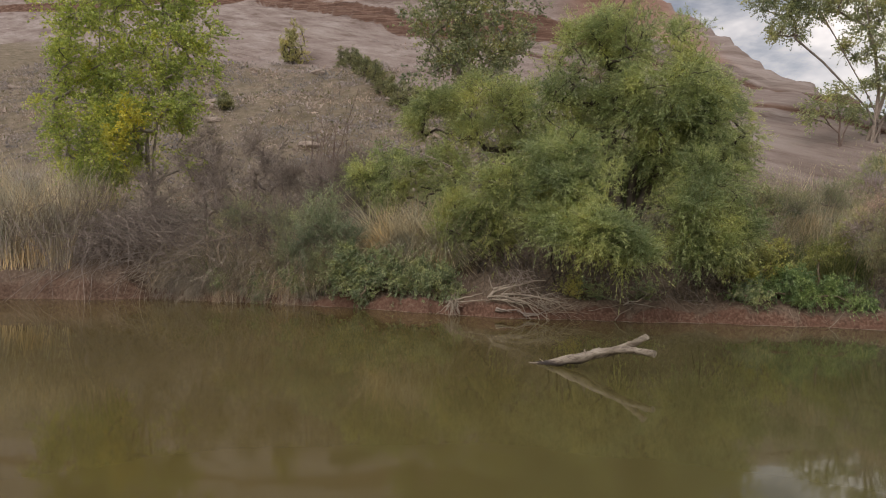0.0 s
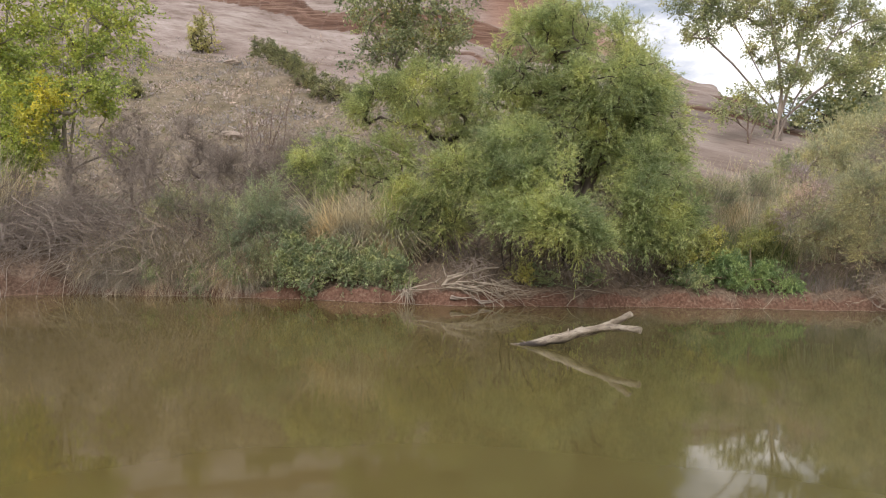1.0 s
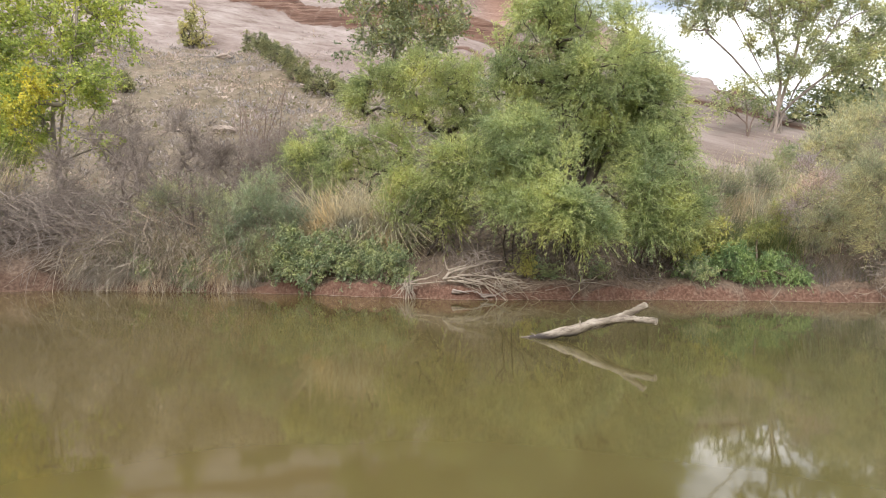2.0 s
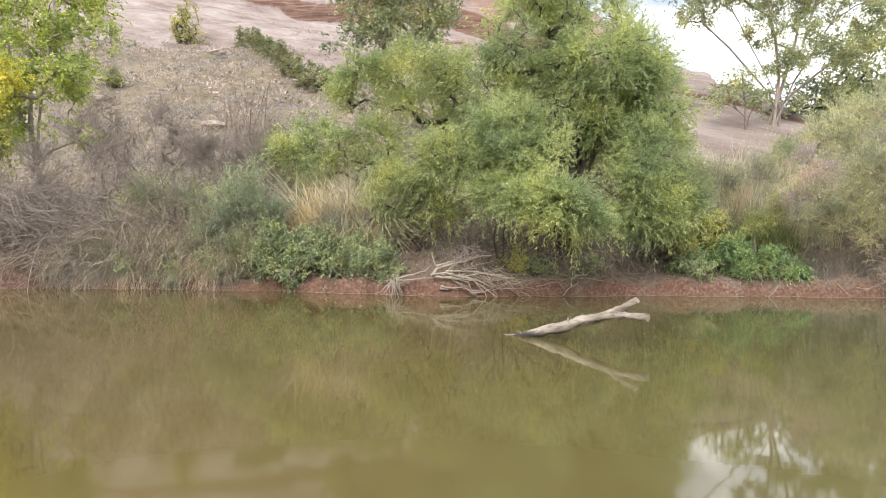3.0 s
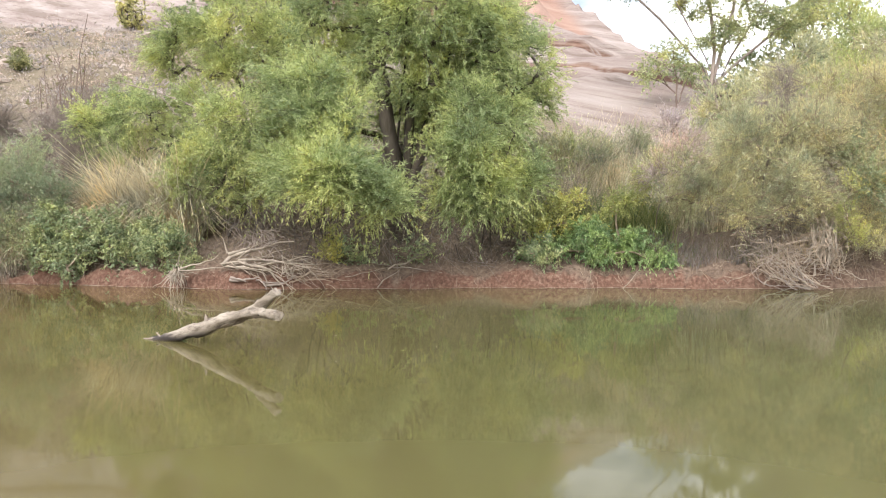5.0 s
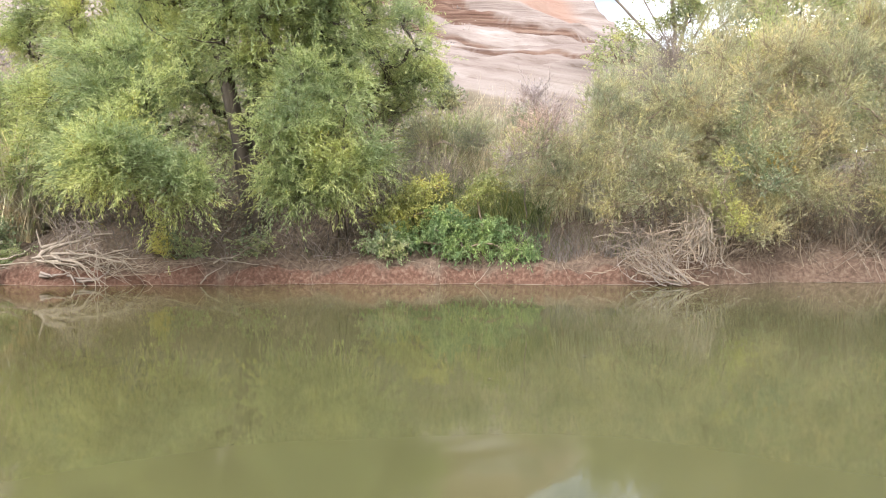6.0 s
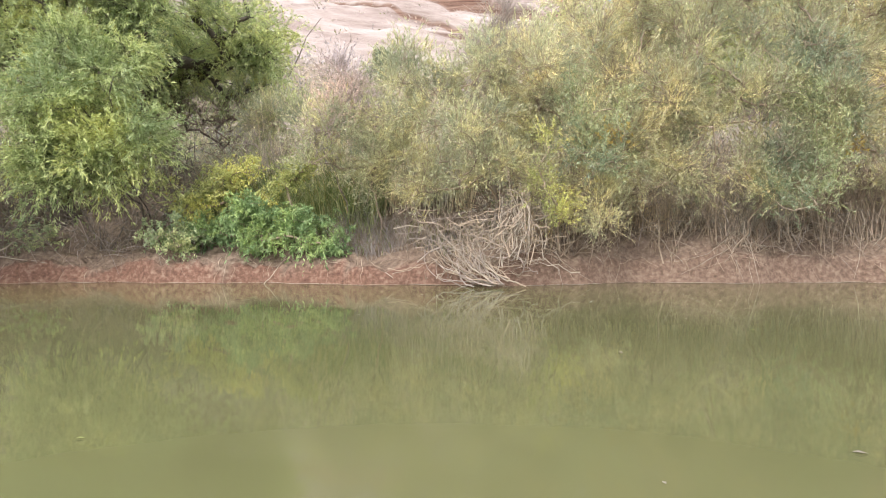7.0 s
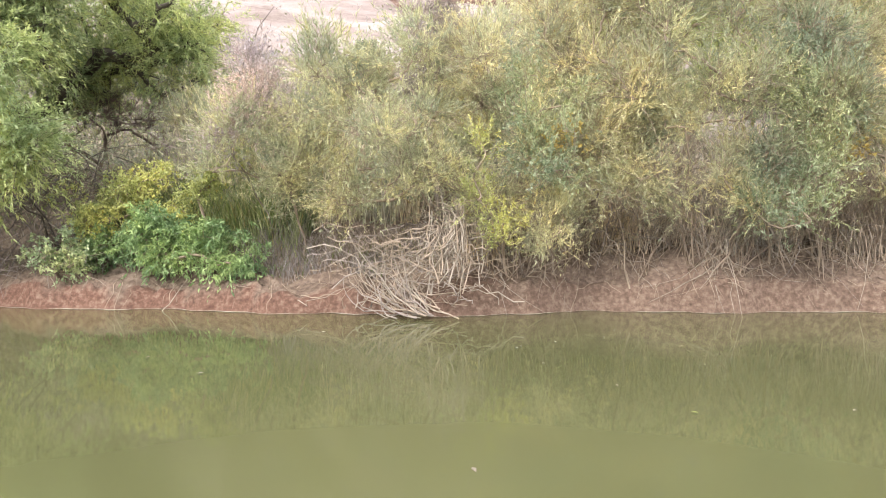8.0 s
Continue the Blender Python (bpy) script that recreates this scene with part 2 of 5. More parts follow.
def make_ground():
    """Red bank earth, brown litter, sandy scrub soil and pale sandstone, by the surface's own attributes."""
    m, nt, nodes, links, bsdf = nodes_of("river_bank_and_sandstone")

    def attr(name):
        a = nodes.new("ShaderNodeAttribute")
        a.attribute_name = name
        return a.outputs["Fac"]
    fine = noise_tex(nodes, links, 14.0, 8.0, 0.68)
    mid = noise_tex(nodes, links, 1.3, 9.0, 0.74)
    soil = ramp(nodes, [(0.3, (0.095, 0.07, 0.053)), (0.52, (0.19, 0.145, 0.11)), (0.75, (0.32, 0.258, 0.2))])
    links.new(fine.outputs["Fac"], soil.inputs["Fac"])
    red = ramp(nodes, [(0.3, (0.07, 0.036, 0.026)), (0.5, (0.155, 0.084, 0.06)), (0.72, (0.28, 0.195, 0.145))])
    links.new(fine.outputs["Fac"], red.inputs["Fac"])
    scrub = ramp(nodes, [(0.32, (0.1, 0.085, 0.055)), (0.45, (0.16, 0.133, 0.09)), (0.58, (0.22, 0.178, 0.13)), (0.72, (0.32, 0.262, 0.205))])
    links.new(mid.outputs["Fac"], scrub.inputs["Fac"])
    # sandstone: dipping strata, stains, cracks
    strata = noise_tex(nodes, links, 0.5, 8.0, 0.64, (22.0, 1.6, 0.5), (0, 15, -54), True)
    stain = noise_tex(nodes, links, 0.12, 5.0, 0.6)
    rock = ramp(nodes, [(0.36, (0.19, 0.152, 0.134)), (0.46, (0.265, 0.223, 0.205)), (0.56, (0.31, 0.27, 0.252)), (0.66, (0.37, 0.332, 0.318))])
    seams = noise_tex(nodes, links, 1.6, 6.0, 0.7, (30.0, 2.2, 0.35), (0, 15, -54), True)
    seam = ramp(nodes, [(0.34, (0.7, 0.65, 0.62)), (0.44, (0.96, 0.95, 0.94)), (0.6, (1.0, 1.0, 1.0)), (0.72, (1.1, 1.09, 1.08))])
    links.new(seams.outputs["Fac"], seam.inputs["Fac"])
    links.new(strata.outputs["Fac"], rock.inputs["Fac"])
    st = ramp(nodes, [(0.36, (0.84, 0.78, 0.76)), (0.6, (1.04, 1.02, 1.0))])
    links.new(stain.outputs["Fac"], st.inputs["Fac"])
    rock_c = mix_rgb(nodes, links, 1.0, rock.outputs["Color"], st.outputs["Color"], "MULTIPLY")
    rock_c = mix_rgb(nodes, links, 1.0, rock_c, seam.outputs["Color"], "MULTIPLY")
    redrock = ramp(nodes, [(0.32, (0.2, 0.11, 0.078)), (0.5, (0.3, 0.185, 0.14)), (0.68, (0.35, 0.24, 0.19))])
    links.new(stain.outputs["Fac"], redrock.inputs["Fac"])
    # dark red ledge rock; its thin strips also paint the shadow line under ledges
    band = ramp(nodes, [(0.35, (0.075, 0.038, 0.026)), (0.5, (0.15, 0.085, 0.06)), (0.65, (0.26, 0.175, 0.135))])
    links.new(seams.outputs["Fac"], band.inputs["Fac"])
    c = mix_rgb(nodes, links, attr("red_earth"), soil.outputs["Color"], red.outputs["Color"])
    c = mix_rgb(nodes, links, attr("scrub"), c, scrub.outputs["Color"])
    c = mix_rgb(nodes, links, attr("rock"), c, rock_c)
    c = mix_rgb(nodes, links, attr("red_rock"), c, redrock.outputs["Color"])
    c = mix_rgb(nodes, links, attr("ledge_and_shade"), c, band.outputs["Color"])
    links.new(c, bsdf.inputs["Base Color"])
    bsdf.inputs["Roughness"].default_value = 0.93
    bsdf.inputs["Specular IOR Level"].default_value = 0.2
    lumps = noise_tex(nodes, links, 4.5, 7.0, 0.62, (1.0, 1.0, 1.7))
    earth = mix_rgb(nodes, links, 0.3, lumps.outputs["Fac"], fine.outputs["Fac"])
    h = mix_rgb(nodes, links, attr("rock"), earth, seams.outputs["Fac"])
    dist = nodes.new("ShaderNodeMath")
    dist.operation = "MULTIPLY_ADD"
    links.new(attr("rock"), dist.inputs[0])
    dist.inputs[1].default_value, dist.inputs[2].default_value = 0.22, 0.11
    b = nodes.new("ShaderNodeBump")
    b.inputs["Strength"].default_value = 0.7
    links.new(dist.outputs[0], b.inputs["Distance"])
    links.new(h, b.inputs["Height"])
    links.new(b.outputs["Normal"], bsdf.inputs["Normal"])
    return m


M_DRIFT, M_WATER, M_GROUND = make_driftwood(), make_water(), make_ground()
M_FOAM = bark_material("dried_river_scum", (0.34, 0.3, 0.25), (0.55, 0.5, 0.43), 20.0)
M_STONE = bark_material("pale_sandstone_boulder", (0.22, 0.175, 0.145), (0.4, 0.34, 0.295), 2.0)


# ---- mesh helpers ----
def quick_mesh(name, verts, faces, smooth=False):
    """A mesh from arrays: verts (n, 3), faces (m, 3 or 4)."""
    verts, faces = np.asarray(verts, dtype=np.float32), np.asarray(faces, dtype=np.int32)
    me = bpy.data.meshes.new(name)
    me.vertices.add(len(verts))
    me.vertices.foreach_set("co", verts.ravel())
    k = faces.shape[1]
    me.loops.add(faces.size)
    me.loops.foreach_set("vertex_index", faces.ravel())
    me.polygons.add(len(faces))
    me.polygons.foreach_set("loop_start", np.arange(0, faces.size, k, dtype=np.int32))
    me.polygons.foreach_set("use_smooth", np.full(len(faces), smooth))
    me.update(calc_edges=True)
    return me


def part(name, mesh, material, parent=None, label=""):
    ob = new(name, mesh)
    mesh.materials.append(material)
    if parent:
        ob.parent = parent
    return tagged(ob, label)


def thing(name, place, label, category, group="", kind=""):
    ob = new(name)
    ob.location = place
    ob.empty_display_size = 0.2
    return tagged(ob, label, category, group, kind)


def unit(a):
    return a / np.maximum(np.linalg.norm(a, axis=-1, keepdims=True), 1e-9)


def tube_batch(P, R, sides):
    """Tubes along polylines P (n, k, 3) with radii R (n, k)."""
    n, k, _ = P.shape
    T = unit(np.gradient(P, axis=1))
    ref = np.where(np.abs(T[..., 2:3]) > 0.9, np.array([1.0, 0, 0]), np.array([0, 0, 1.0]))
    U = unit(np.cross(T, ref))
    V = np.cross(T, U)
    a = np.arange(sides) * 2 * np.pi / sides
    ring = (np.cos(a)[:, None] * U[:, :, None, :] + np.sin(a)[:, None] * V[:, :, None, :]) * R[:, :, None, None]
    verts = (P[:, :, None, :] + ring).reshape(-1, 3)
    i = (np.arange(n)[:, None, None] * k + np.arange(k - 1)[None, :, None]) * sides
    s, s2 = np.arange(sides)[None, None, :], (np.arange(sides)[None, None, :] + 1) % sides
    faces = np.stack([i + s, i + s2, i + sides + s2, i + sides + s], -1).reshape(-1, 4)
    return verts, faces


def leaf_batch(pos, way, up, length, width, wide_at=0.42):
    """One four-cornered, slightly folded blade for each leaf."""
    way = unit(way)
    side = unit(np.cross(way, up))
    nrm = np.cross(side, way)
    mid = pos + way * (length * wide_at)[:, None] + nrm * (length * 0.06)[:, None]
    tip = pos + way * length[:, None] - nrm * (length * 0.05)[:, None]
    half = side * (width / 2)[:, None]
    verts = np.stack([pos, mid + half, tip, mid - half], 1).reshape(-1, 3)
    return verts, np.arange(len(pos) * 4).reshape(-1, 4)


def needle_batch(pos, way, up, length, width):
    """One tapering three-cornered blade for each narrow leaf."""
    way = unit(way)
    side = unit(np.cross(way, up))
    half = side * (width / 2)[:, None]
    at = pos + way * (length * 0.25)[:, None]
    verts = np.stack([at - half, at + half, pos + way * length[:, None]], 1).reshape(-1, 3)
    return verts, np.arange(len(pos) * 3).reshape(-1, 3)


def joined(chunks):
    vs, fs, base = [], [], 0
    for v, f in chunks:
        vs.append(v)
        fs.append(f + base)
        base += len(v)
    return np.concatenate(vs), np.concatenate(fs)


def rand_dirs(rng, n):
    return unit(rng.normal(size=(n, 3)))


# ---- the lie of the land ----
SHORE_X = [-60, -20, -12, -9.8, -8.3, -4, -0.5, 1, 3.5, 6, 8, 11.4, 13.4, 15.2, 17.4, 20, 30, 60]
SHORE_Y = [11, 14.2, 15.8, 16.5, 17.5, 17.5, 16.95, 16.45, 16.6, 16.95, 17.25, 17.3, 17.25, 17.95, 18.3, 18.55, 19.2, 21]
BANK_V = [-60, -34, -32, -30, -26, -20, -3, -1, -0.2, 0, 0.04, 0.1, 0.28, 0.55, 1.0, 2.0, 3.5, 6, 9.5, 14]
BANK_Z = [2.5, 2.2, 1.2, 0, -0.7, -1.2, -1.0, -0.45, -0.14, -0.01, 0.14, 0.25, 0.32, 0.43, 0.6, 1.05, 1.75, 2.5, 3.1, 3.6]
UPPER_X, UPPER_Y = [-81, -38, -25.6, -16.5, -10.8, -1.4, 5, 9.2, 15.6, 18, 25], [171, 117, 99.5, 84.5, 76.6, 74.0, 68.5, 62.2, 56.0, 48.8, 38]
LOWER_X, LOWER_Y = [2, 8.9, 10, 13, 16.2, 18.2, 24], [54, 45, 44, 41.8, 38.3, 36, 30]
MIDDLE_X, MIDDLE_Y = [-14, -2, 1.7, 8, 12], [70, 62, 59, 51.5, 48]
ROCK_X, ROCK_Y = [-90, -50, -30, -18, -6, 5, 12, 20, 30], [90, 74, 62, 60, 47.5, 36, 29, 27, 26]


def sstep(a, b, x):
    t = np.clip((x - a) / (b - a), 0, 1)
    return t * t * (3 - 2 * t)


def waves(x, y, size, seed):
    """Smooth uneven relief made of a few crossing swells, about -1 to 1."""
    rng = np.random.default_rng(seed)
    out = np.zeros_like(x, dtype=float)
    for i in range(9):
        a, ph, f = rng.uniform(0, 2 * np.pi), rng.uniform(0, 6.28), rng.uniform(0.6, 2.2) * 2 * np.pi / size
        out += np.sin((x * np.cos(a) + y * np.sin(a)) * f + ph + 0.8 * np.sin((x * np.sin(a) - y * np.cos(a)) * f * 0.6 + ph))
    return out / 4.0


def shore(x):
    return np.interp(x, SHORE_X, SHORE_Y) + 0.1 * np.sin(x * 2.1) + 0.05 * np.sin(x * 5.3 + 1) + 0.03 * np.sin(x * 11.0)


def lie(x, y):
    """Height and surface attributes of the land at x, y (arrays)."""
    x, y = np.asarray(x, float), np.asarray(y, float)
    v = y - shore(x)
    z = np.interp(v, BANK_V, BANK_Z)
    tall = 1 + (0.9 * sstep(-8.0, -9.5, x) + 0.4 * sstep(12.8, 14.6, x)) * sstep(3.5, 1.0, v)
    z = np.where(v > 0, z * tall, z)
    near = sstep(0.0, 0.1, v) * sstep(7, 3, v)
    z = z + near * (0.05 * waves(x, y * 2, 1.1, 5) + 0.045 * waves(x, y * 2.5, 0.5, 6) + 0.035 * np.abs(waves(x * 1.3, y * 3, 0.36, 16)) + 0.022 * waves(x, y * 2, 0.24, 17) + 0.09 * waves(x, y, 2.2, 7))
    rise = np.maximum(0, y - 27.0)
    slope = 0.42 * rise + 0.5 * sstep(0, 8, rise)
    up, low = y - np.interp(x, UPPER_X, UPPER_Y), y - np.interp(x, LOWER_X, LOWER_Y)
    up = up + 0.6 * waves(x, y, 12, 11)
    mid = y - np.interp(x, MIDDLE_X, MIDDLE_Y) + 0.3 * waves(x, y, 8, 15)
    low = low + 0.3 * waves(x, y, 7, 13)
    e_up = (sstep(0, 0.5, up) + 0.8 * sstep(2.2, 2.6, up)) * (1 - 0.6 * sstep(11, 16, x))
    slope = slope + 1.3 * e_up - (0.2 + 1.4 * sstep(0, 7, x)) * sstep(-14, 0, up) * sstep(40, 10, up)
    slope = slope + np.clip(0.5 * (up - 6), 0, 26) * sstep(-5, -12, x)
    right = sstep(1, 6, x)
    slope = slope + 8 * sstep(3.5, 10, up) * sstep(-5, 3, x) * sstep(14.5, 8, x)
    lw = sstep(6, 9, x)
    slope = slope + lw * (0.3 * sstep(0, 0.25, low) - 0.3 * sstep(-6, 0, low) * sstep(14, 4, low))
    mw = sstep(-12, -8, x) * sstep(12, 9, x)
    slope = slope + mw * (0.4 * sstep(0, 0.25, mid) - 0.4 * sstep(-6, 0, mid) * sstep(14, 4, mid))
    slope = slope + sstep(4, 14, rise) * (0.7 * waves(x, y, 26, 8) + 0.18 * waves(x, y, 6, 9))
    nose = np.maximum(0, 6.0 * (21.9 + 0.4 * waves(y, x * 0, 14, 10) - x)) + 0.0 * y
    kk = 0.6
    soft_min = -kk * np.logaddexp(-slope / kk, -nose / kk) + kk * np.log(2) * np.exp(-np.minimum(slope, nose) / kk)
    hill = np.where(rise > 0, np.clip(soft_min, 0, 104), 0)
    z = z + hill
    attrs = {
        "red_earth": sstep(0.2, 0.08, v + 0.08 * waves(x, y, 1.7, 21) + 0.06 * waves(x, y, 0.5, 24)) * (0.25 + 0.75 * sstep(15.5, 10.5, x)) * (0.45 + 0.55 * sstep(-10, -5, x)) * 0.72 + 0.28 * sstep(1.2, 0, v),
        "scrub": sstep(5, 10, v),
    }
    bound = np.interp(x, ROCK_X, ROCK_Y) + 2.2 * waves(x, y, 10, 22) + 1.0 * waves(x, y, 3, 23)
    attrs["rock"] = sstep(-0.8, 0.8, y - bound)
    attrs["red_rock"] = sstep(3.0, 4.2, up) * right * sstep(17.5, 15.5, x) * 0.9
    # wide red rock band on the upper ledge; thin strips elsewhere are painted shade
    attrs["ledge_and_shade"] = np.maximum(sstep(-0.2, 0.1, up) * sstep(2.9 - 2.5 * sstep(6, 10, x), 2.5 - 2.25 * sstep(6, 10, x), up) * 0.95, lw * sstep(-0.08, 0.02, low) * sstep(0.22, 0.14, low) * 0.92) * attrs["rock"]
    attrs["ledge_and_shade"] = np.maximum(attrs["ledge_and_shade"], mw * sstep(-0.08, 0.02, mid) * sstep(0.22, 0.14, mid) * 0.85)
    attrs["red_earth"] = np.clip(attrs["red_earth"], 0, 1)
    return z, attrs


def ground_z(x, y):
    return float(lie(np.array([x]), np.array([y]))[0][0])


def stretch(stops):
    """Grid lines: (from, to, step) runs joined."""
    out = []
    for a, b, step in stops:
        n = max(1, int(round((b - a) / step)))
        out += list(np.linspace(a, b, n, endpoint=False))
    return np.array(out + [stops[-1][1]])


def field(X, Y):
    """A grid of land: vertices, faces and attributes."""
    Z, attrs = lie(X, Y)
    ny, nx = X.shape
    i = (np.arange(ny - 1)[:, None] * nx + np.arange(nx - 1)[None, :]).ravel()
    return np.stack([X, Y, Z], -1).reshape(-1, 3), np.stack([i, i + 1, i + nx + 1, i + nx], 1), attrs


def build_ground():
    """One sheet: the river bed and banks in even rows, the hill in rows that follow its ledges."""
    gx = stretch([(-2600, -300, 460), (-300, -110, 24), (-110, -60, 4), (-60, -16, 1.0), (-16, -10, 0.14), (-10, 21, 0.085), (21, 40, 0.8), (40, 120, 8), (120, 2600, 400)])
    gv = stretch([(-2600, -100, 500), (-100, -34, 11), (-34, -29, 0.7), (-29, -1, 3.5), (-1, -0.1, 0.3), (-0.1, 0.7, 0.04), (0.7, 2.4, 0.1), (2.4, 9, 0.35)])
    X, V = np.meshgrid(gx, gv)
    near = field(X, V + shore(np.clip(X, -60, 60)))
    hx = stretch([(-2600, -300, 460), (-300, -110, 24), (-110, -60, 2.5), (-60, -16, 0.6), (-16, 22, 0.35), (22, 40, 0.8), (40, 120, 8), (120, 2600, 400)])
    y0 = shore(np.clip(hx, -60, 60)) + 9
    yl, yu = np.interp(hx, LOWER_X, LOWER_Y), np.interp(hx, UPPER_X, UPPER_Y)
    ym = np.minimum(np.interp(hx, MIDDLE_X, MIDDLE_Y), yl + 0.5 * (yu - yl))
    yl = np.minimum(yl, ym - 3.2)
    rows = [y0 + (yl - 1.4 - y0) * s for s in np.linspace(0, 1, 34, endpoint=False)]
    rows += [yl + d for d in np.arange(-1.4, 1.4, 0.11)]
    rows += [yl + 1.4 + (ym - yl - 2.8) * s for s in np.linspace(0, 1, 12, endpoint=False)]
    rows += [ym + d for d in np.arange(-1.4, 1.4, 0.11)]
    rows += [ym + 1.4 + (yu - ym - 3.2) * s for s in np.linspace(0, 1, 22, endpoint=False)]
    rows += [yu + d for d in np.arange(-1.8, 5.2, 0.16)]
    rows += [yu + 5.2 + d for d in np.concatenate([np.arange(0, 14, 0.5), np.arange(14, 60, 1.6), np.arange(60, 160, 10)])]
    rows += [np.maximum(yu + 165, 400 + 0 * hx), 1200 + 0 * hx, 2600 + 0 * hx]
    Y = np.array(rows)
    far = field(np.tile(hx, (len(rows), 1)), Y)
    verts, faces = joined([near[:2], far[:2]])
    me = quick_mesh("ground", verts, faces, True)
    for key in near[2]:
        a = me.attributes.new(key, "FLOAT", "POINT")
        a.data.foreach_set("value", np.concatenate([near[2][key].ravel(), far[2][key].ravel()]).astype(np.float32))
    tagged(part("ground", me, M_GROUND), "red earth river bank rising to scrub and pale sandstone slope", "ground", kind="structure")


def build_water():
    gx, gy = stretch([(-2600, -60, 600), (-60, 60, 10), (60, 2600, 600)]), stretch([(-16, 22, 2.5)])
    X, Y = np.meshgrid(gx, gy)
    ny, nx = X.shape
    i = (np.arange(ny - 1)[:, None] * nx + np.arange(nx - 1)[None, :]).ravel()
    me = quick_mesh("water", np.stack([X, Y, X * 0], -1).reshape(-1, 3), np.stack([i, i + 1, i + nx + 1, i + nx], 1), True)
    tagged(part("water", me, M_WATER), "still silty olive green river water", "river", kind="structure")


build_ground()
build_water()


# ---- plants: growth ----
class Style:
    """How a kind of plant carries its leaves."""

    def __init__(self, twigs, twig_len, leaves, length, width, hang=0.3, droop=0.35, outward=0.7, upward=0.25, spread=0.6, wide_at=0.42, along=0.6, twig_r=0.004, needle=True, tubes=1, stray=0.62, tuft=6.0, reach=0.24):
        self.twigs, self.twig_len, self.leaves, self.length, self.width = twigs, twig_len, leaves, length, width
        self.hang, self.droop, self.outward, self.upward, self.spread = hang, droop, outward, upward, spread
        self.wide_at, self.along, self.twig_r, self.needle, self.tubes, self.stray = wide_at, along, twig_r, needle, tubes, stray
        self.tuft, self.reach = tuft, reach


WILLOW = Style(15, 0.62, 29, 0.11, 0.0205, hang=0.28, droop=0.38, upward=0.5, along=1.1, tubes=3, stray=0.5, tuft=3.2, reach=0.3)
COTTONWOOD = Style(11, 0.5, 10, 0.085, 0.085, hang=0.5, droop=0.25, along=0.2, spread=0.8, tubes=3, tuft=1.6, reach=0.3)
TAMARISK = Style(14, 0.42, 19, 0.085, 0.013, hang=-0.05, droop=0.1, upward=0.6, spread=0.55, along=1.2, tubes=8, stray=0.42, tuft=5.0, reach=0.26)
TAMARISK_FAR = Style(11, 0.5, 16, 0.125, 0.021, hang=-0.05, droop=0.12, upward=0.6, spread=0.55, along=1.2, tubes=8, stray=0.42, tuft=5.0, reach=0.26)
HERB = Style(11, 0.26, 10, 0.07, 0.036, hang=0.2, droop=0.3, upward=0.35, along=0.3, needle=False, tubes=4, tuft=2.0, reach=0.35)
VINE = Style(10, 0.36, 18, 0.085, 0.028, hang=0.12, droop=0.5, upward=0.3, along=0.45, needle=False, tubes=4, stray=0.4, tuft=2.5, reach=0.34)
COYOTE = Style(12, 0.46, 20, 0.08, 0.017, hang=0.0, droop=0.12, upward=0.8, along=1.0, tubes=4, tuft=3.0, reach=0.3)
JUNIPER = Style(8, 0.3, 8, 0.13, 0.09, hang=0.0, droop=0.0, upward=0.5, along=0.8, tubes=9, tuft=2.0, reach=0.3)


def lobe_points(rng, lobes, tuft, reach):
    """Spray centres, gathered in puffs towards the outer part of each lobe, with gaps between them."""
    pts, outs, ids = [], [], []
    for j, (cx, cy, cz, rx, ry, rz, n) in enumerate(lobes):
        puffs = max(1, int(round(n / tuft)))
        d = rand_dirs(rng, puffs)
        bumpy = 1 + 0.2 * np.sin(d[:, 0] * 5 + j) * np.cos(d[:, 2] * 6 + 2 * j) + 0.14 * np.sin(d[:, 1] * 11 + d[:, 0] * 9 + j)
        heart = d * (rng.uniform(0.15, 1.0, puffs) ** 0.45 * bumpy)[:, None]
        mine = rng.integers(0, puffs, n)
        far = (reach + 0.5 / puffs) * rng.uniform(0.6, 1.3, puffs)[mine]
        off = unit(rng.normal(size=(n, 3))) * (rng.uniform(0, 1, n) ** 0.5 * far)[:, None]
        pts.append(np.array([cx, cy, cz]) + (heart[mine] + off) * np.array([rx, ry, rz]))
        outs.append(unit(off) * 0.75 + unit(d[mine] * np.array([1 / rx, 1 / ry, 1 / rz])) * 0.55)
        ids.append(np.full(n, j))
    return np.concatenate(pts), unit(np.concatenate(outs)), np.concatenate(ids)


